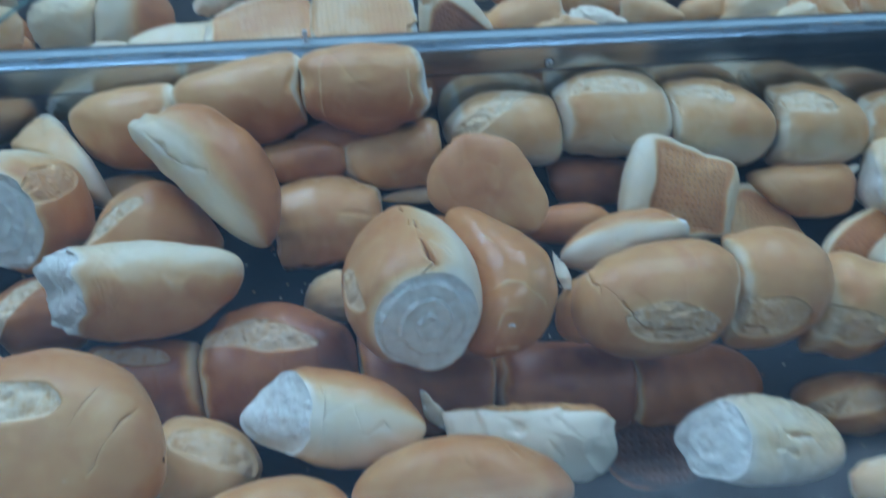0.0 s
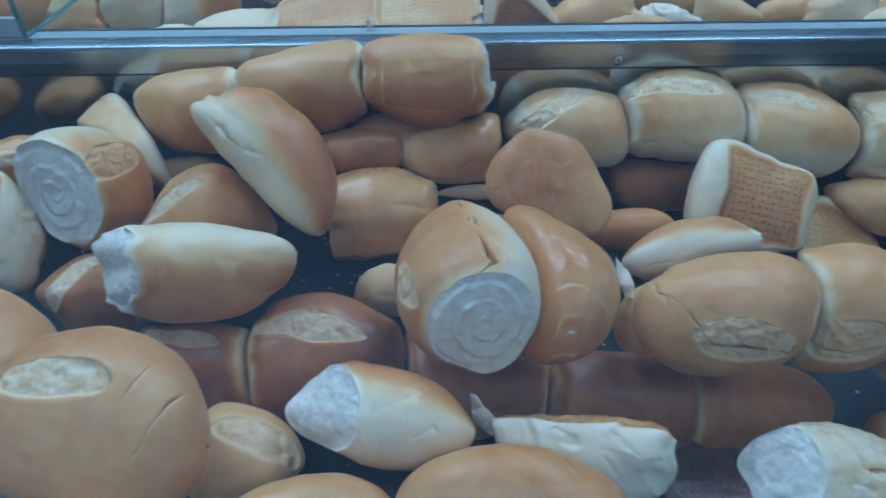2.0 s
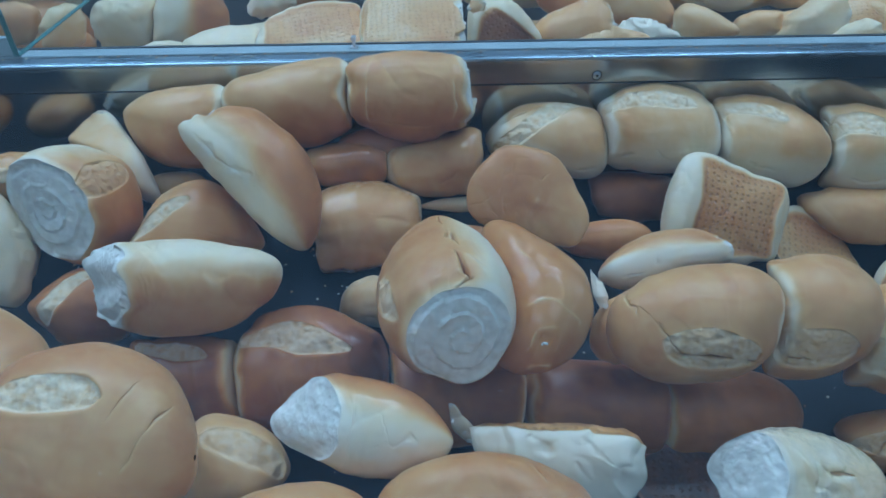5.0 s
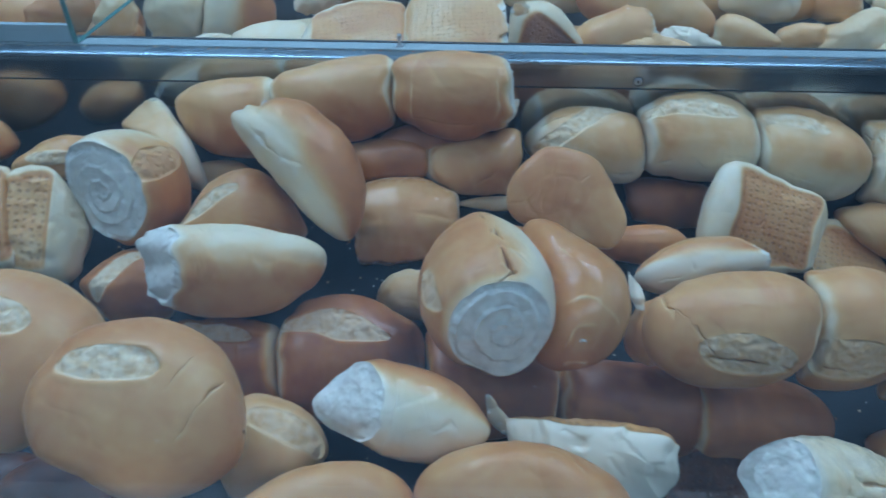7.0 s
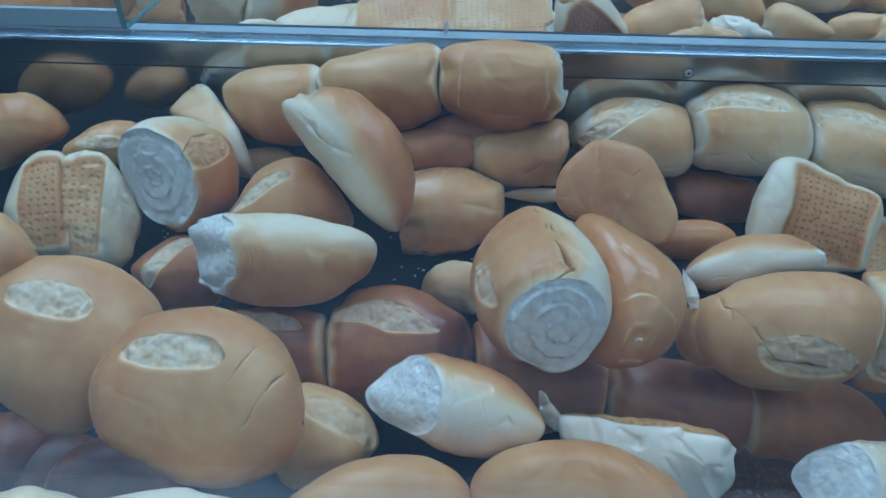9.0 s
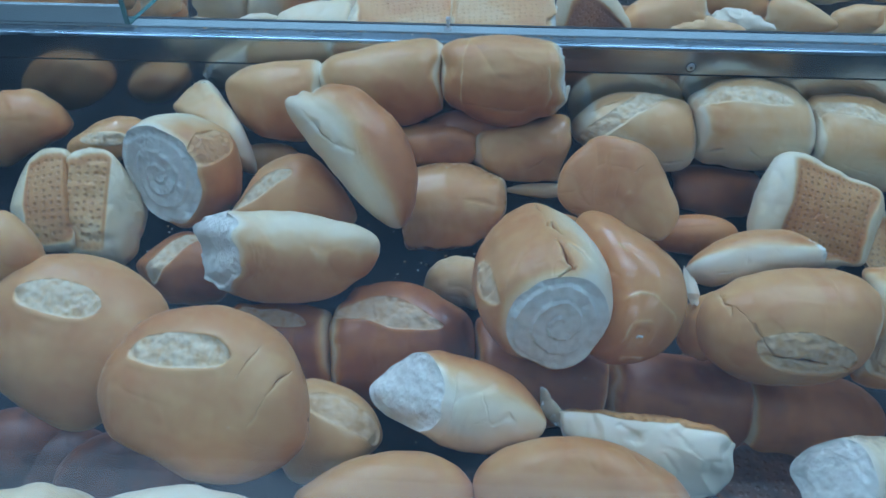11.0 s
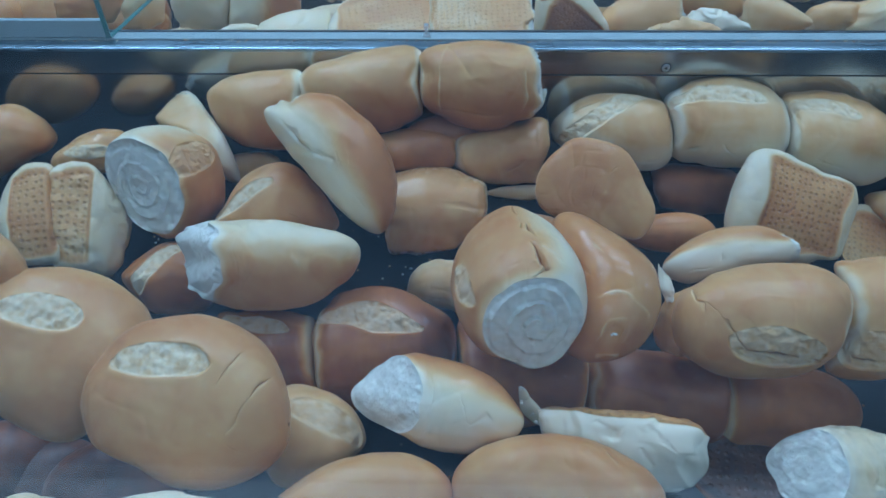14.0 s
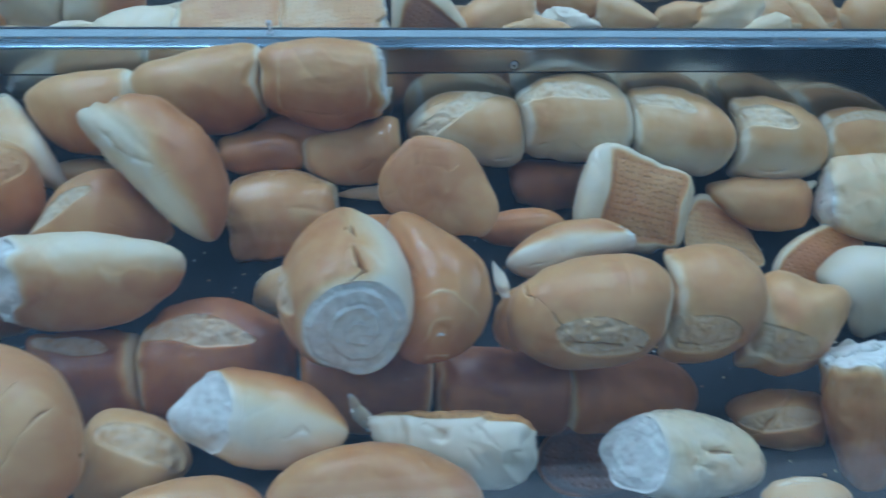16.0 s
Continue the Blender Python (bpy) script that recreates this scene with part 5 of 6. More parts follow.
loaf("roll", (0.0002, 0.6065, 1.0725), (0.999, 0.016, 0.049), (0.030, 0.300, -0.950), (0.1034, 0.0937, 0.0656), parent=baked_row, ends=(8, 9), joints=(0.3, 0.1), torn=(0, 0.93), grill=0.42, patch=(-0.9, 0.9), top=0.1, belly=0.1, flat=0.7, fine=1, ragged=1.3, view_swell=(1.00, 0.98, 0.98, 1.03, 1.13, 1.26, 1.29, 1.28, 1.23, 1.14, 1.00, 0.94, 0.95, 0.99, 1.01, 1.08, 1.03, 1.16, 1.17, 1.17, 1.15, 1.13, 1.12, 1.14, 0.96, 0.99))
fray((0.0481, 0.6150, 1.0931), (0.0481, 0.5841, 1.0795), 12, 0.0024, seed=8)
last = roll("half roll on its side showing a smooth brown base", (0.0958, 0.6462, 1.0487), (0.541, 0.235, 0.807), (-0.187, 0.970, -0.157), (0.0832, 0.0950, 0.0950), top=0.08, belly=0.2, grill=0.78, patch=(-0.7, 0.5), flat=0.65, crinkle=0.5, fine=1, view_swell=(0.84, 0.84, 0.82, 0.84, 0.86, 0.88, 0.91, 0.94, 0.95, 0.99, 1.01, 0.90, 0.81, 0.80, 0.85, 0.86, 0.89, 1.02, 1.02, 0.92, 0.89, 0.87, 0.94, 0.97, 0.94, 0.97))
last = roll("broken flake of tan crust", (0.0637, 0.6160, 1.0956), (0.969, -0.015, 0.245), (-0.162, -0.788, 0.593), (0.0202, 0.0125, 0.0062), top=0.45, belly=0.2, torn=(0.8, 0.8), crinkle=1.0, lumps=1.2, fine=0, view_swell=(1.05, 0.90, 0.90, 1.08, 1.32, 1.59, 1.57, 1.59, 1.59, 1.57, 1.63, 1.57, 1.26, 0.90, 1.06, 1.10, 1.03, 1.23, 1.27, 1.31, 1.46, 1.58, 1.60, 1.67, 1.59, 1.30))
last = roll("golden roll broken open along its upper edge", (0.1729, 0.6657, 1.0489), (0.958, -0.155, 0.243), (-0.276, -0.738, 0.615), (0.0909, 0.0677, 0.0677), top=0.47, belly=0.02, fade=(-0.3, 0.25), torn=(0, 0.9), ends=(3, 6), crinkle=0.5, ragged=1.3, fine=1, view_swell=(0.94, 0.98, 0.86, 0.89, 0.93, 0.95, 1.04, 0.95, 0.91, 0.86, 0.85, 0.87, 0.91, 0.96, 0.98, 0.94, 0.91, 0.88, 0.82, 0.86, 0.94, 1.01, 1.01, 0.94, 0.93, 0.91))
fray((0.1378, 0.6689, 1.0650), (0.1803, 0.6585, 1.0838), 16, 0.0024, seed=9)
last = roll("flat brown heel of a roll", (0.1958, 0.6070, 1.0647), (0.955, -0.293, 0.049), (-0.077, -0.085, 0.993), (0.0804, 0.0181, 0.0145), top=0.5, belly=0.12, crinkle=0.8, lumps=1.2, fine=1, view_swell=(0.84, 1.04, 1.43, 1.53, 1.59, 1.64, 1.90, 1.90, 1.90, 1.27, 1.25, 1.12, 0.92, 0.76, 1.21, 1.36, 1.47, 1.51, 1.64, 1.90, 1.90, 1.90, 1.61, 1.48, 1.48, 1.01))
last = roll("flaky white piece of roll", (0.2356, 0.6435, 1.0568), (0.900, -0.404, -0.163), (0.102, -0.169, 0.980), (0.0675, 0.0331, 0.0331), top=0.0, belly=0.0, lumps=1.5, crinkle=1.6, torn=(0, 0.85), fine=1, view_swell=(1.16, 0.97, 0.93, 0.79, 0.88, 0.92, 0.99, 1.03, 1.04, 1.08, 1.13, 0.89, 0.83, 0.93, 1.07, 1.17, 1.40, 1.15, 1.24, 1.06, 0.90, 0.85, 0.75, 0.81, 0.77, 0.84))
# dark belly colour paints the shadow on this roll's underside
last = roll("big tan roll lying on its side, shade painted on its underside", (0.2214, 0.7456, 1.0579), (0.903, -0.351, -0.247), (0.175, -0.225, 0.959), (0.1658, 0.0789, 0.0789), top=0.36, belly=0.66, fade=(-0.2, 0.3), fine=1, view_swell=(1.00, 0.93, 1.00, 1.05, 1.02, 1.00, 1.00, 0.93, 0.84, 0.77, 0.74, 0.79, 0.89, 1.13, 1.24, 1.00, 0.88, 0.86, 0.84, 0.82, 0.78, 0.75, 0.75, 0.70, 0.82, 0.99))
last = roll("tapered tan roll behind the rail", (0.3151, 0.6884, 1.0476), (0.804, -0.499, -0.324), (0.211, -0.271, 0.939), (0.0744, 0.0426, 0.0426), top=0.42, belly=0.2, fine=1, cracks=((0.0100, 100, 0.0120, 0.0004, 20, 0.0008),), view_swell=(1.19, 1.05, 0.96, 0.92, 0.89, 0.87, 0.88, 0.88, 0.88, 0.90, 0.91, 0.89, 0.90, 0.95, 1.13, 1.13, 1.20, 1.27, 1.12, 1.01, 0.91, 0.82, 0.73, 0.72, 0.76, 0.92))
last = roll("torn half of a white roll with a hollow grey crumb", (0.3702, 0.7856, 1.0559), (0.175, -0.892, 0.416), (-0.456, 0.301, 0.837), (0.0934, 0.0615, 0.0615), torn=(0.75, 0), top=0.2, belly=0.02, ends=(4, 3), swirl=0.8, ragged=1.3, fine=1, view_swell=(1.17, 1.08, 0.95, 0.88, 0.88, 0.81, 0.83, 0.87, 0.92, 1.02, 1.06, 1.05, 1.14, 1.21, 1.15, 0.95, 0.73, 0.68, 0.71, 0.78, 0.85, 0.95, 1.02, 1.12, 1.15, 1.22))
last = roll("pale golden roll with a pinched end", (0.3885, 0.7085, 1.0385), (0.886, -0.433, 0.165), (-0.208, -0.053, 0.977), (0.0598, 0.0361, 0.0361), top=0.36, belly=0.08, crinkle=0.5, fine=1, view_swell=(1.00, 0.89, 0.92, 1.05, 1.00, 0.93, 0.92, 0.92, 0.93, 0.90, 0.87, 0.92, 0.96, 0.93, 0.91, 0.90, 1.04, 1.00, 0.98, 0.99, 1.02, 1.03, 0.97, 0.89, 0.83, 0.85))
last = roll("pale roll torn white at one side", (0.4375, 0.6855, 1.0490), (0.781, -0.299, 0.548), (-0.545, 0.101, 0.833), (0.0829, 0.0531, 0.0531), torn=(0.9, 0), top=0.34, belly=0.02, fade=(-0.2, 0.9), ends=(3, 2.6), crinkle=0.6, fine=1, view_swell=(1.00, 0.87, 0.88, 0.86, 0.92, 0.98, 1.08, 1.08, 1.07, 0.99, 0.95, 0.91, 0.86, 0.91, 0.83, 1.05, 0.94, 0.82, 0.91, 0.94, 0.94, 1.01, 1.04, 1.10, 1.08, 1.05))
last = roll("small cream roll in front of the heap behind the rail", (0.4554, 0.6363, 1.0532), (0.822, -0.467, 0.326), (-0.349, 0.040, 0.936), (0.0523, 0.0300, 0.0300), top=0.2, belly=0.06, fine=1, view_swell=(0.97, 0.93, 0.88, 1.00, 1.02, 1.11, 1.17, 1.06, 1.03, 0.97, 0.94, 0.91, 0.86, 0.83, 1.01, 1.02, 1.05, 0.98, 0.91, 0.93, 0.93, 0.94, 0.95, 0.97, 1.08, 1.07))
last = roll("long pale arched roll", (0.5330, 0.7087, 1.0416), (0.601, -0.639, -0.479), (0.229, -0.437, 0.870), (0.0932, 0.0369, 0.0369), top=0.3, belly=0.1, crinkle=0.5, fine=1, view_swell=(1.02, 0.97, 0.96, 0.96, 0.95, 0.88, 0.83, 0.77, 0.71, 0.68, 0.71, 0.85, 1.18, 0.97, 0.97, 0.87, 0.84, 0.81, 0.80, 0.77, 0.74, 0.71, 0.70, 0.75, 0.78, 1.12))
last = roll("tan roll with a torn grey end", (0.4946, 0.8472, 1.0345), (0.353, -0.886, 0.300), (-0.349, 0.173, 0.921), (0.0724, 0.0470, 0.0470), torn=(0.75, 0), top=0.42, belly=0.2, swirl=0.6, fine=0, view_swell=(1.11, 1.03, 1.02, 1.13, 1.05, 0.99, 0.98, 1.01, 1.02, 0.99, 0.98, 1.08, 1.14, 1.11, 1.08, 1.01, 1.03, 1.04, 1.11, 1.10, 1.09, 1.07, 1.05, 1.10, 1.12, 1.04))
last = roll("tan crusted roll far behind the rail", (0.6121, 0.8681, 1.0393), (0.814, -0.581, 0.000), (-0.125, -0.176, 0.976), (0.1253, 0.0523, 0.0523), top=0.36, belly=0.15, fine=0, view_swell=(0.94, 0.89, 0.95, 1.03, 1.09, 1.15, 1.09, 1.14, 0.98, 0.94, 0.88, 0.91, 0.86, 0.86, 1.02, 0.95, 1.15, 1.03, 1.01, 1.01, 1.11, 0.95, 0.94, 0.93, 0.90, 0.88))
last = roll("pale cream roll standing on end, browned along one side", (-0.2270, 0.6845, 1.0676), (0.003, 0.326, 0.945), (1.000, -0.022, 0.004), (0.0802, 0.0779, 0.0779), top=0.66, belly=0.08, fade=(0.0, 0.75), ends=(3, 2.6), fine=1, view_swell=(1.01, 0.94, 0.94, 0.93, 1.00, 1.03, 1.04, 0.99, 0.92, 0.89, 0.85, 0.87, 0.94, 0.98, 1.04, 1.16, 1.08, 0.93, 0.88, 0.88, 0.91, 0.92, 0.91, 1.05, 1.01, 1.00))
last = roll("torn roll with a hollow white crumb", (-0.2873, 0.6782, 1.0630), (0.816, -0.364, 0.450), (-0.529, -0.153, 0.835), (0.0734, 0.0621, 0.0621), torn=(0.7, 0), top=0.16, belly=0.02, ends=(3, 3), ragged=1.6, crinkle=0.6, lumps=1.3, fine=1, view_swell=(0.83, 0.88, 1.05, 1.10, 0.94, 0.87, 0.85, 0.89, 0.93, 0.95, 1.00, 0.99, 1.01, 0.95, 1.00, 0.99, 0.88, 0.89, 0.90, 0.96, 1.00, 1.13, 1.12, 0.96, 0.90, 0.88))
last = roll("small pale end of a roll", (-0.2301, 0.6076, 1.0622), (0.928, 0.370, 0.033), (0.009, -0.109, 0.994), (0.0415, 0.0168, 0.0168), top=0.1, belly=0.05, fine=0, view_swell=(0.93, 0.77, 0.68, 0.74, 0.76, 0.79, 0.81, 0.82, 0.84, 0.85, 0.91, 0.88, 1.00, 0.96, 0.77, 0.60, 0.65, 0.67, 0.68, 0.71, 0.73, 0.75, 0.82, 0.84, 1.18, 1.00))
last = roll("smooth brown roll with a torn white end", (-0.1122, 0.7666, 1.0701), (0.989, 0.148, 0.000), (0.024, -0.164, 0.986), (0.1190, 0.0484, 0.0484), torn=(0.8, 0), top=0.52, belly=0.35, ends=(4, 2.4), ragged=1.5, fine=1, view_swell=(0.93, 0.89, 0.92, 1.07, 1.17, 1.11, 1.08, 1.05, 1.03, 0.99, 0.89, 0.77, 0.78, 1.09, 1.01, 0.99, 0.90, 0.92, 0.88, 0.86, 0.85, 0.85, 0.86, 0.86, 0.91, 1.04))
last = roll("torn lump of white crumb", (-0.1513, 0.7267, 1.0709), (0.710, 0.348, 0.612), (-0.519, -0.329, 0.789), (0.0530, 0.0429, 0.0429), torn=(0.8, 0.8), top=0.02, belly=0.0, crinkle=1.4, lumps=1.5, fine=1, view_swell=(1.06, 0.90, 0.98, 0.99, 0.91, 0.81, 0.86, 0.81, 0.84, 0.95, 1.07, 0.98, 0.91, 0.92, 1.06, 1.22, 1.06, 1.00, 0.73, 0.75, 0.76, 0.84, 0.91, 0.96, 0.98, 1.20))
last = roll("long pale scored roll far behind the rail", (-0.4163, 0.8268, 1.0767), (0.892, 0.452, 0.000), (0.097, -0.191, 0.977), (0.1330, 0.0563, 0.0563), top=0.26, belly=0.1, fine=0, scores=((0.0000, 100, 0.0400, 0.0080, 0, 0.0022),), view_swell=(0.95, 0.80, 0.76, 0.79, 0.85, 0.91, 0.98, 1.00, 0.98, 1.00, 1.02, 1.06, 1.00, 0.97, 0.94, 0.74, 0.78, 0.81, 0.85, 0.89, 0.91, 0.95, 1.00, 1.08, 1.19, 1.13))
last = roll("long cream roll far behind the rail", (-0.2751, 0.8472, 1.0674), (0.947, 0.320, 0.034), (0.031, -0.195, 0.980), (0.1544, 0.0493, 0.0493), top=0.2, belly=0.3, fine=0, view_swell=(0.94, 0.75, 0.73, 0.81, 0.89, 0.74, 1.90, 1.34, 0.98, 0.99, 0.98, 1.00, 1.09, 1.00, 0.83, 0.68, 0.76, 0.94, 0.78, 1.90, 1.17, 0.93, 0.94, 0.97, 1.05, 1.22))
last = roll("tan roll seen through the glass divider", (-0.3687, 0.7071, 1.0488), (0.318, 0.470, 0.823), (-0.553, -0.613, 0.564), (0.0556, 0.0439, 0.0439), top=0.36, belly=0.3, fine=1, view_swell=(1.14, 1.16, 1.07, 1.12, 1.05, 1.01, 0.93, 0.94, 1.00, 1.00, 1.07, 1.14, 1.23, 1.18, 1.09, 1.21, 1.14, 0.96, 0.96, 0.94, 0.93, 1.00, 1.14, 1.26, 1.19, 1.16))
last = roll("brown roll seen through the glass divider", (-0.4262, 0.7074, 1.0544), (0.855, 0.519, 0.000), (0.084, -0.139, 0.987), (0.0711, 0.0448, 0.0448), top=0.6, belly=0.4, fine=1, view_swell=(0.97, 1.07, 1.06, 1.01, 1.04, 0.99, 1.03, 1.07, 1.12, 1.06, 0.97, 0.92, 1.03, 1.00, 1.08, 0.99, 1.01, 1.06, 1.04, 1.05, 1.09, 1.11, 1.18, 1.07, 0.96, 0.98))
last = roll("dark brown roll in the heap behind the rail", (-0.0272, 0.7466, 1.0850), (0.162, 0.289, 0.943), (-0.865, -0.419, 0.277), (0.0379, 0.0520, 0.0520), top=0.68, belly=0.6, fine=0, view_swell=(0.98, 1.00, 1.14, 1.04, 0.96, 0.94, 0.95, 0.96, 0.92, 0.88, 0.88, 0.98, 0.96, 0.97, 1.16, 1.09, 0.95, 0.93, 0.93, 0.96, 1.01, 0.93, 0.88, 0.87, 1.01, 1.05))
last = roll("white torn heel of a roll", (0.0189, 0.7260, 1.0914), (0.997, 0.001, 0.084), (-0.082, -0.173, 0.981), (0.0433, 0.0236, 0.0236), torn=(0.8, 0.8), top=0.02, belly=0.0, crinkle=0.8, fine=0, view_swell=(0.98, 0.88, 1.02, 1.25, 1.09, 1.07, 1.05, 1.04, 1.04, 1.04, 1.18, 1.21, 0.93, 1.09, 1.14, 0.89, 1.02, 1.01, 1.09, 1.15, 1.22, 1.32, 1.42, 1.46, 1.29, 1.19))
last = roll("cream roll with a pale seam behind the rail", (0.0830, 0.7254, 1.0818), (0.370, 0.236, 0.898), (-0.872, -0.244, 0.424), (0.0504, 0.0691, 0.0691), top=0.14, belly=0.04, fine=1, cracks=((0.0000, 95, 0.0250, 0.0005, 0, 0.0014),), view_swell=(1.02, 1.06, 1.11, 1.05, 1.07, 1.12, 1.12, 0.99, 0.91, 0.85, 0.88, 1.00, 0.99, 1.11, 1.25, 1.09, 1.10, 0.98, 0.93, 0.90, 0.87, 0.86, 0.94, 1.00, 1.05, 1.13))
last = roll("plain brown roll behind the rail", (-0.4239, 0.7924, 1.0129), (0.999, -0.007, -0.048), (0.048, -0.000, 0.999), (0.0916, 0.0773, 0.0773), top=0.55, belly=0.4, fine=0)
last = roll("golden crusted roll behind the rail", (-0.5013, 0.7689, 1.0188), (0.999, 0.001, -0.039), (0.039, 0.000, 0.999), (0.1064, 0.0685, 0.0685), top=0.45, belly=0.3, fine=0)
last = roll("golden crusted roll behind the rail", (-0.5900, 0.7388, 1.0250), (0.989, 0.149, 0.004), (-0.004, -0.001, 1.000), (0.1130, 0.0729, 0.0729), top=0.45, belly=0.3, fine=0)
last = roll("golden roll with a dotted base", (0.5280, 0.7159, 1.0407), (0.990, -0.143, -0.002), (0.083, 0.590, -0.803), (0.1137, 0.0601, 0.0601), grill=0.4, top=0.3, belly=0.2, fine=0)
last = roll("tan crusted roll behind the rail", (0.6728, 0.7408, 1.0325), (0.993, -0.106, 0.043), (-0.043, 0.005, 0.999), (0.1054, 0.0703, 0.0703), top=0.3, belly=0.1, fine=0)
# crust colour near-black here too, in place of shade
last = roll("roll wedged at the bottom of the tray, its shade put into a near-black crust", (-0.2745, 0.2151, 0.9243), (0.935, 0.351, 0.055), (0.045, -0.271, 0.962), (0.0560, 0.0397, 0.0397), top=0.94, belly=0.92)
last = roll("torn flake of white crumb", (0.0462, 0.4521, 1.0698), (0.234, 0.617, 0.751), (-0.266, -0.703, 0.660), (0.0150, 0.0060, 0.0039), top=0, belly=0, torn=(0.8, 0.8), lumps=0.8, crinkle=0.8, ragged=0.8, fine=0)
last = roll("brown roll low between the others", (0.1474, 0.3981, 0.9806), (1.000, 0.019, -0.016), (0.016, 0.000, 1.000), (0.0747, 0.0316, 0.0316), top=0.64, belly=0.6)
last = roll("pale golden roll deep behind the others", (-0.1929, 0.4545, 1.0041), (0.989, 0.151, 0.004), (-0.003, -0.001, 1.000), (0.0556, 0.0302, 0.0302), top=0.38, belly=0.25)
last = roll("scrap of torn white crust", (0.1058, 0.2783, 1.0367), (0.190, -0.692, -0.697), (0.040, -0.704, 0.709), (0.0247, 0.0082, 0.0033), top=0.02, belly=0.0, torn=(0.8, 0.8), crinkle=1.0, lumps=0.5, fine=1, view_swell=(1.04, 1.05, 1.04, 1.04, 1.05, 0.95, 0.93, 0.80, 0.67, 1.05, 1.10, 1.04, 1.02, 1.02, 1.01, 0.98, 0.93, 0.84, 0.78, 0.82, 0.78, 0.84, 0.98, 0.85, 0.93, 1.03))
last = roll("tan roll beside the upturned pair", (-0.2695, 0.2496, 1.0716), (0.768, 0.403, -0.497), (0.367, 0.359, 0.858), (0.0381, 0.0388, 0.0388), top=0.36, belly=0.3, fine=1, view_swell=(0.76, 0.76, 0.80, 0.86, 1.02, 1.12, 1.04, 1.01, 1.00, 1.00, 1.00, 0.95, 0.98, 1.05, 0.96, 0.94, 0.99, 0.99, 0.98, 1.01, 1.07, 1.00, 1.06, 0.99, 0.85, 0.81))
last = roll("brown roll under the thin slice of crust", (0.0330, 0.3780, 0.9850), (0.990, 0.100, -0.050), (0.050, -0.300, 0.950), (0.0850, 0.0500, 0.0480), top=0.58, belly=0.6, shine=0.4, fine=1)
last = roll("dark brown roll beneath the top row", (-0.0150, 0.4640, 1.0330), (0.995, 0.020, 0.050), (-0.050, -0.200, 0.980), (0.0950, 0.0340, 0.0340), top=0.68, belly=0.7, fine=1)

# rolls that the others lie on
heap = random.Random(11)
for layer_y in (0.60, 0.68, 0.77, 0.86, 0.95, 1.05, 1.16):
    for k in range(9):
        at_x = -0.62 + 0.155 * k + heap.uniform(-0.03, 0.03)
        a = heap.uniform(-0.5, 0.5)
        roll("pale golden roll under the heap", (at_x, layer_y + heap.uniform(-0.02, 0.02), 1.0 + heap.uniform(-0.004, 0.006) + 0.035 * (layer_y > 0.8)), (math.cos(a), math.sin(a), 0.0), (0.0, -0.3, 0.95),
             (heap.uniform(0.11, 0.135), heap.uniform(0.058, 0.07), heap.uniform(0.05, 0.06)), "rolls under the heap", top=heap.uniform(0.2, 0.55), belly=heap.uniform(0.1, 0.4), fine=0)


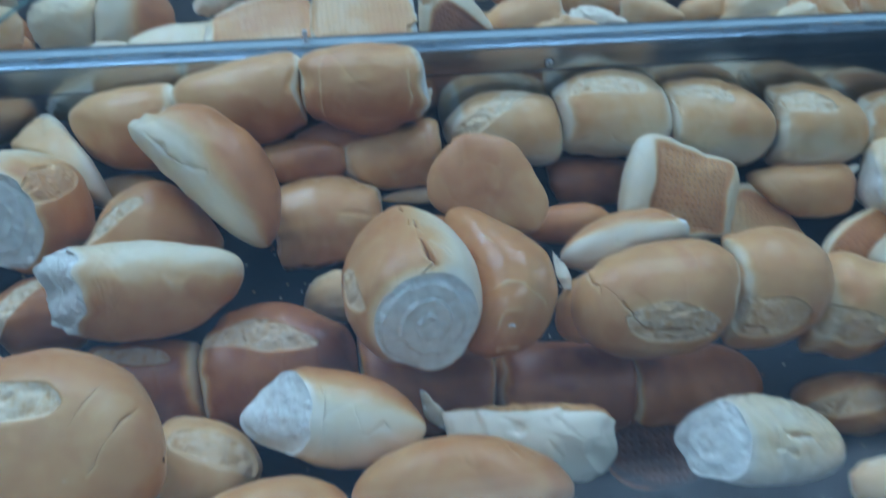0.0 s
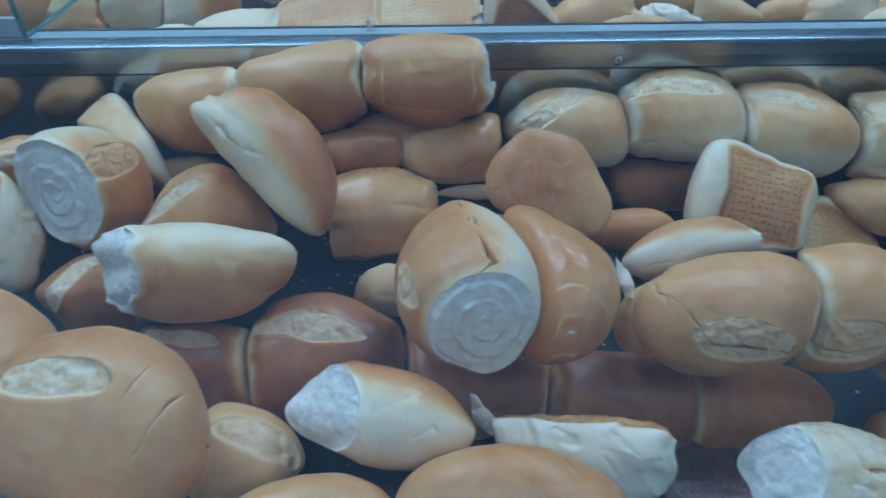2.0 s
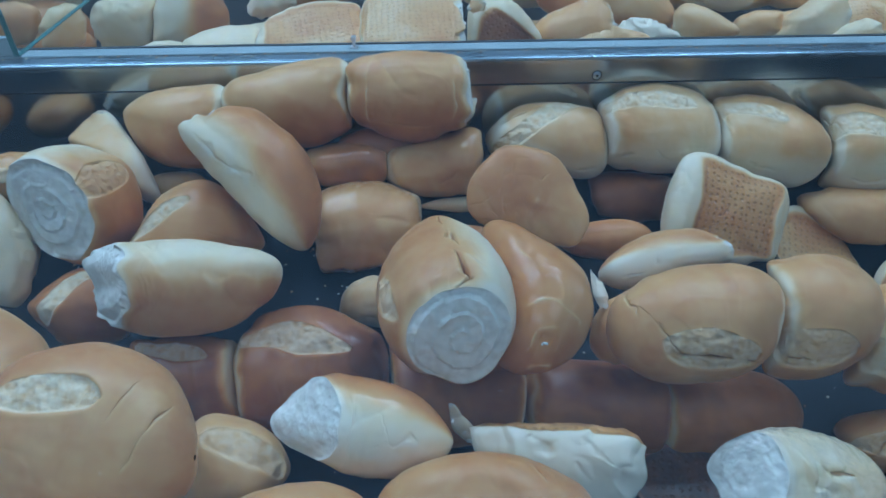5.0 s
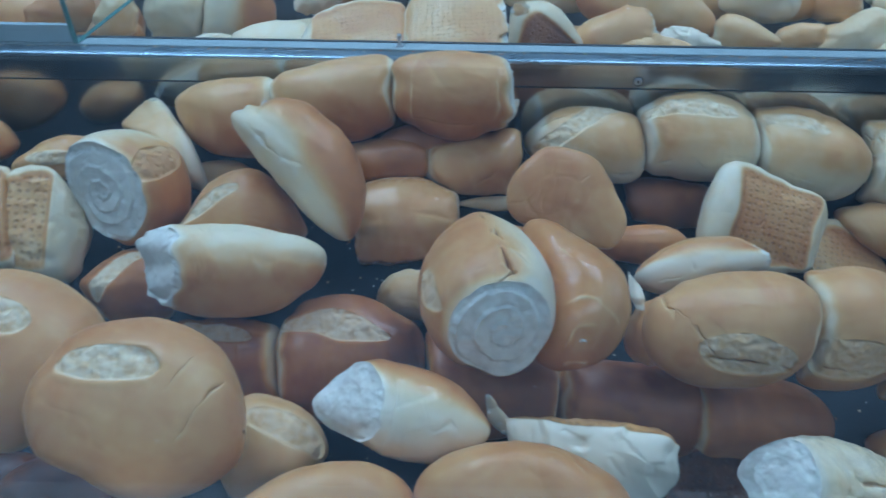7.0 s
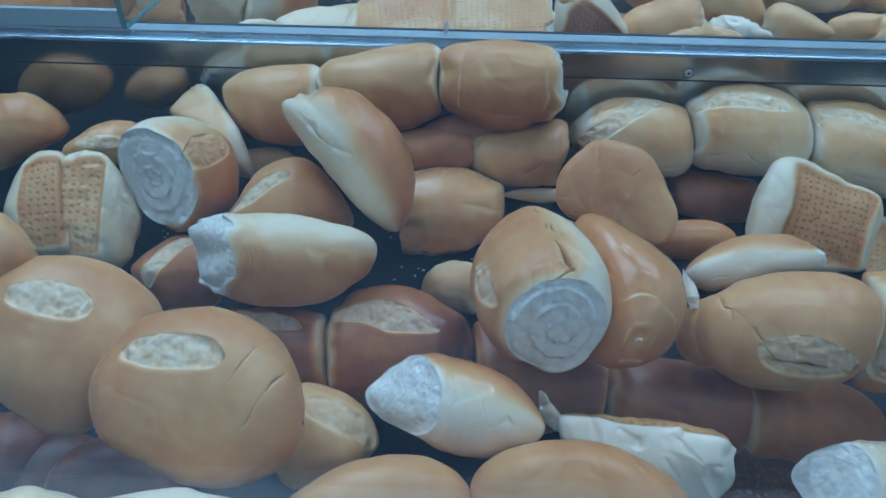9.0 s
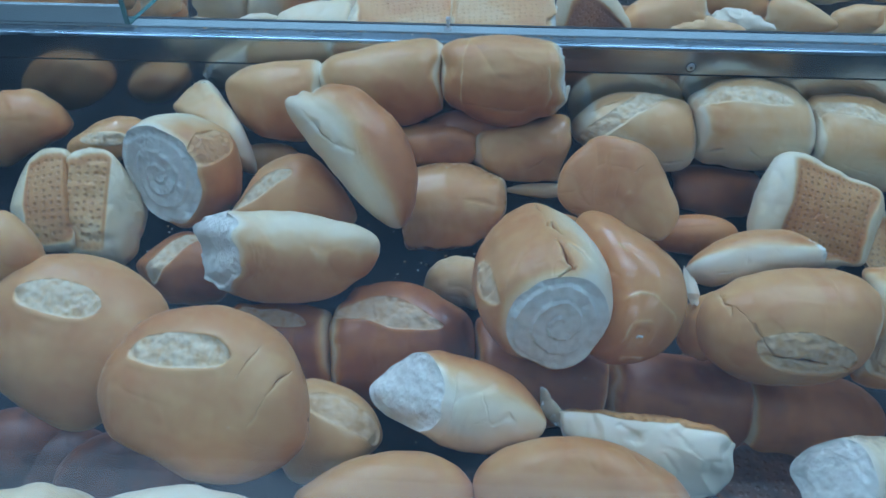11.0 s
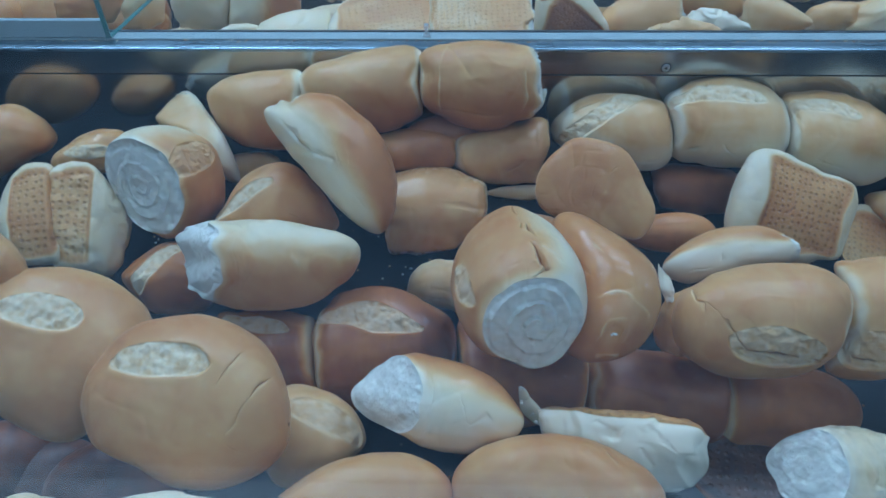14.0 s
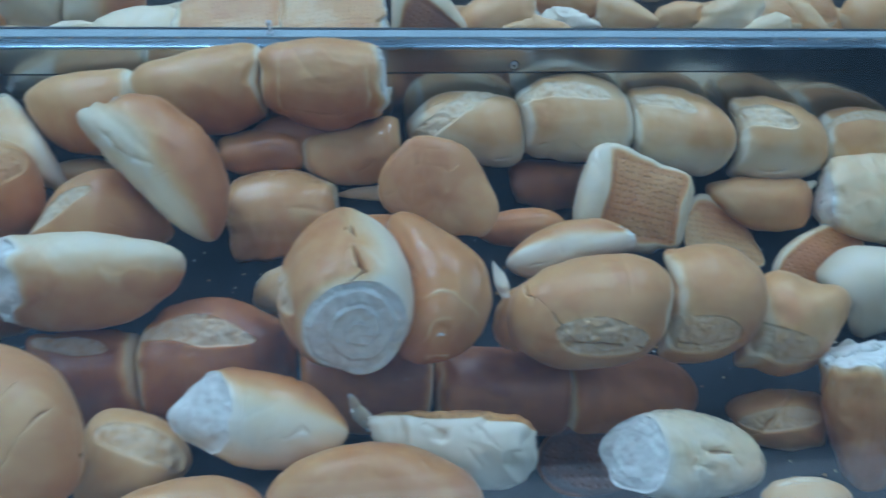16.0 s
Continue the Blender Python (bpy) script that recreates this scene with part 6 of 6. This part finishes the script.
# ---- crumbs ----
def crumbs(name, count, x_range, y_range, z, biggest, label, seed):
    """Loose crumbs, each a small uneven lump, in one mesh."""
    rnd = random.Random(seed)
    points, faces, bakes = [], [], []
    for _ in range(count):
        at = Vector((rnd.uniform(*x_range), rnd.uniform(*y_range), z))
        size = biggest * rnd.uniform(0.15, 1.0) ** 2
        first = len(points)
        ring = rnd.randint(5, 6)
        tone = rnd.choice((0.0, 0.0, 0.1, 0.4, 0.6))
        for level, reach in ((0.0, 0.8), (0.5, 1.0)):
            for k in range(ring):
                a = 2 * math.pi * k / ring + rnd.uniform(-0.3, 0.3)
                points.append(at + Vector((math.cos(a) * reach * rnd.uniform(0.6, 1.1), math.sin(a) * reach * rnd.uniform(0.6, 1.1), level * rnd.uniform(0.7, 1.2))) * size)
        points.append(at + Vector((0, 0, 0.9 * size)))
        for k in range(ring):
            j = (k + 1) % ring
            faces.append((first + k, first + j, first + ring + j, first + ring + k))
            faces.append((first + ring + k, first + ring + j, first + 2 * ring))
        bakes += [tone] * (2 * ring + 1)
    data = bpy.data.meshes.new(name)
    data.from_pydata(points, [], faces)
    data.attributes.new("bake", "FLOAT", "POINT").data.foreach_set("value", bakes)
    data.attributes.new("crumb", "FLOAT", "POINT").data.foreach_set("value", [1.0 if b < 0.05 else 0.0 for b in bakes])
    data.materials.append(BREAD)
    return tagged(new(name, data), label, "crumbs", kind="stuff")


crumbs("rail_crumbs", 620, (-0.6, 0.75), (0.5175, 0.5224), 1.0876, 0.0012, "tiny pale crumbs on the aluminium rail", 3)
crumbs("rail_top_crumbs", 60, (-0.6, 0.75), (0.5230, 0.5365), 1.0890, 0.0009, "tiny pale crumbs on the rail", 4)
crumbs("tray_crumbs", 1700, (-0.6, 0.75), (0.07, 0.505), 0.925, 0.0017, "loose bread crumbs scattered on the black tray", 5)

# ---- unseen lamps and window, added to light the bread ----
for lamp_y in (-0.7, 0.75, 1.6):
    for lamp_x in (-0.95, 0.95):
        fixture = tagged(new("unseen_ceiling_light"), "unseen ceiling light with a glowing diffuser, added to light the bread", "ceiling light", "ceiling lights")
        part("frame", box(lamp_x - 0.63, lamp_y - 0.18, 2.945, lamp_x + 0.63, lamp_y + 0.18, 2.97, 0.004), LEDGE_WHITE, fixture)
        part("diffuser", box(lamp_x - 0.60, lamp_y - 0.15, 2.938, lamp_x + 0.60, lamp_y + 0.15, 2.944), DIFFUSER, fixture)
# unseen window with a glowing pane, added round the side lamp
added_frame = tagged(new("unseen_window"), "unseen window with a white frame, added for light from the left", "window", kind="structure")
for y0, z0, y1, z1 in ((0.0, 0.92, 3.2, 1.0), (0.0, 2.70, 3.2, 2.78), (0.0, 1.0, 0.08, 2.70), (3.12, 1.0, 3.2, 2.70), (1.56, 1.0, 1.64, 2.70)):
    part("added_frame", box(-3.10, y0, z0, -3.05, y1, z1, 0.004), LEDGE_WHITE, added_frame)
part("pane", box(-3.098, 0.08, 1.0, -3.09, 3.12, 2.70), SIDE_GLOW, added_frame, "glowing pane added for light from the left")

# small steel clip that stands on the rail
clip_root = tagged(new("rail_clip"), "small grey metal clip standing on the rail", "clip")
part("foot", box(-0.0492, 0.5262, 1.0890, -0.0432, 0.5335, 1.0902, 0.0003), RIVET, clip_root)
part("stem", box(-0.0474, 0.5285, 1.0900, -0.0452, 0.5318, 1.0965, 0.0006), RIVET, clip_root)
part("tip", box(-0.0482, 0.5270, 1.0955, -0.0444, 0.5325, 1.0985, 0.0008), RIVET, clip_root)
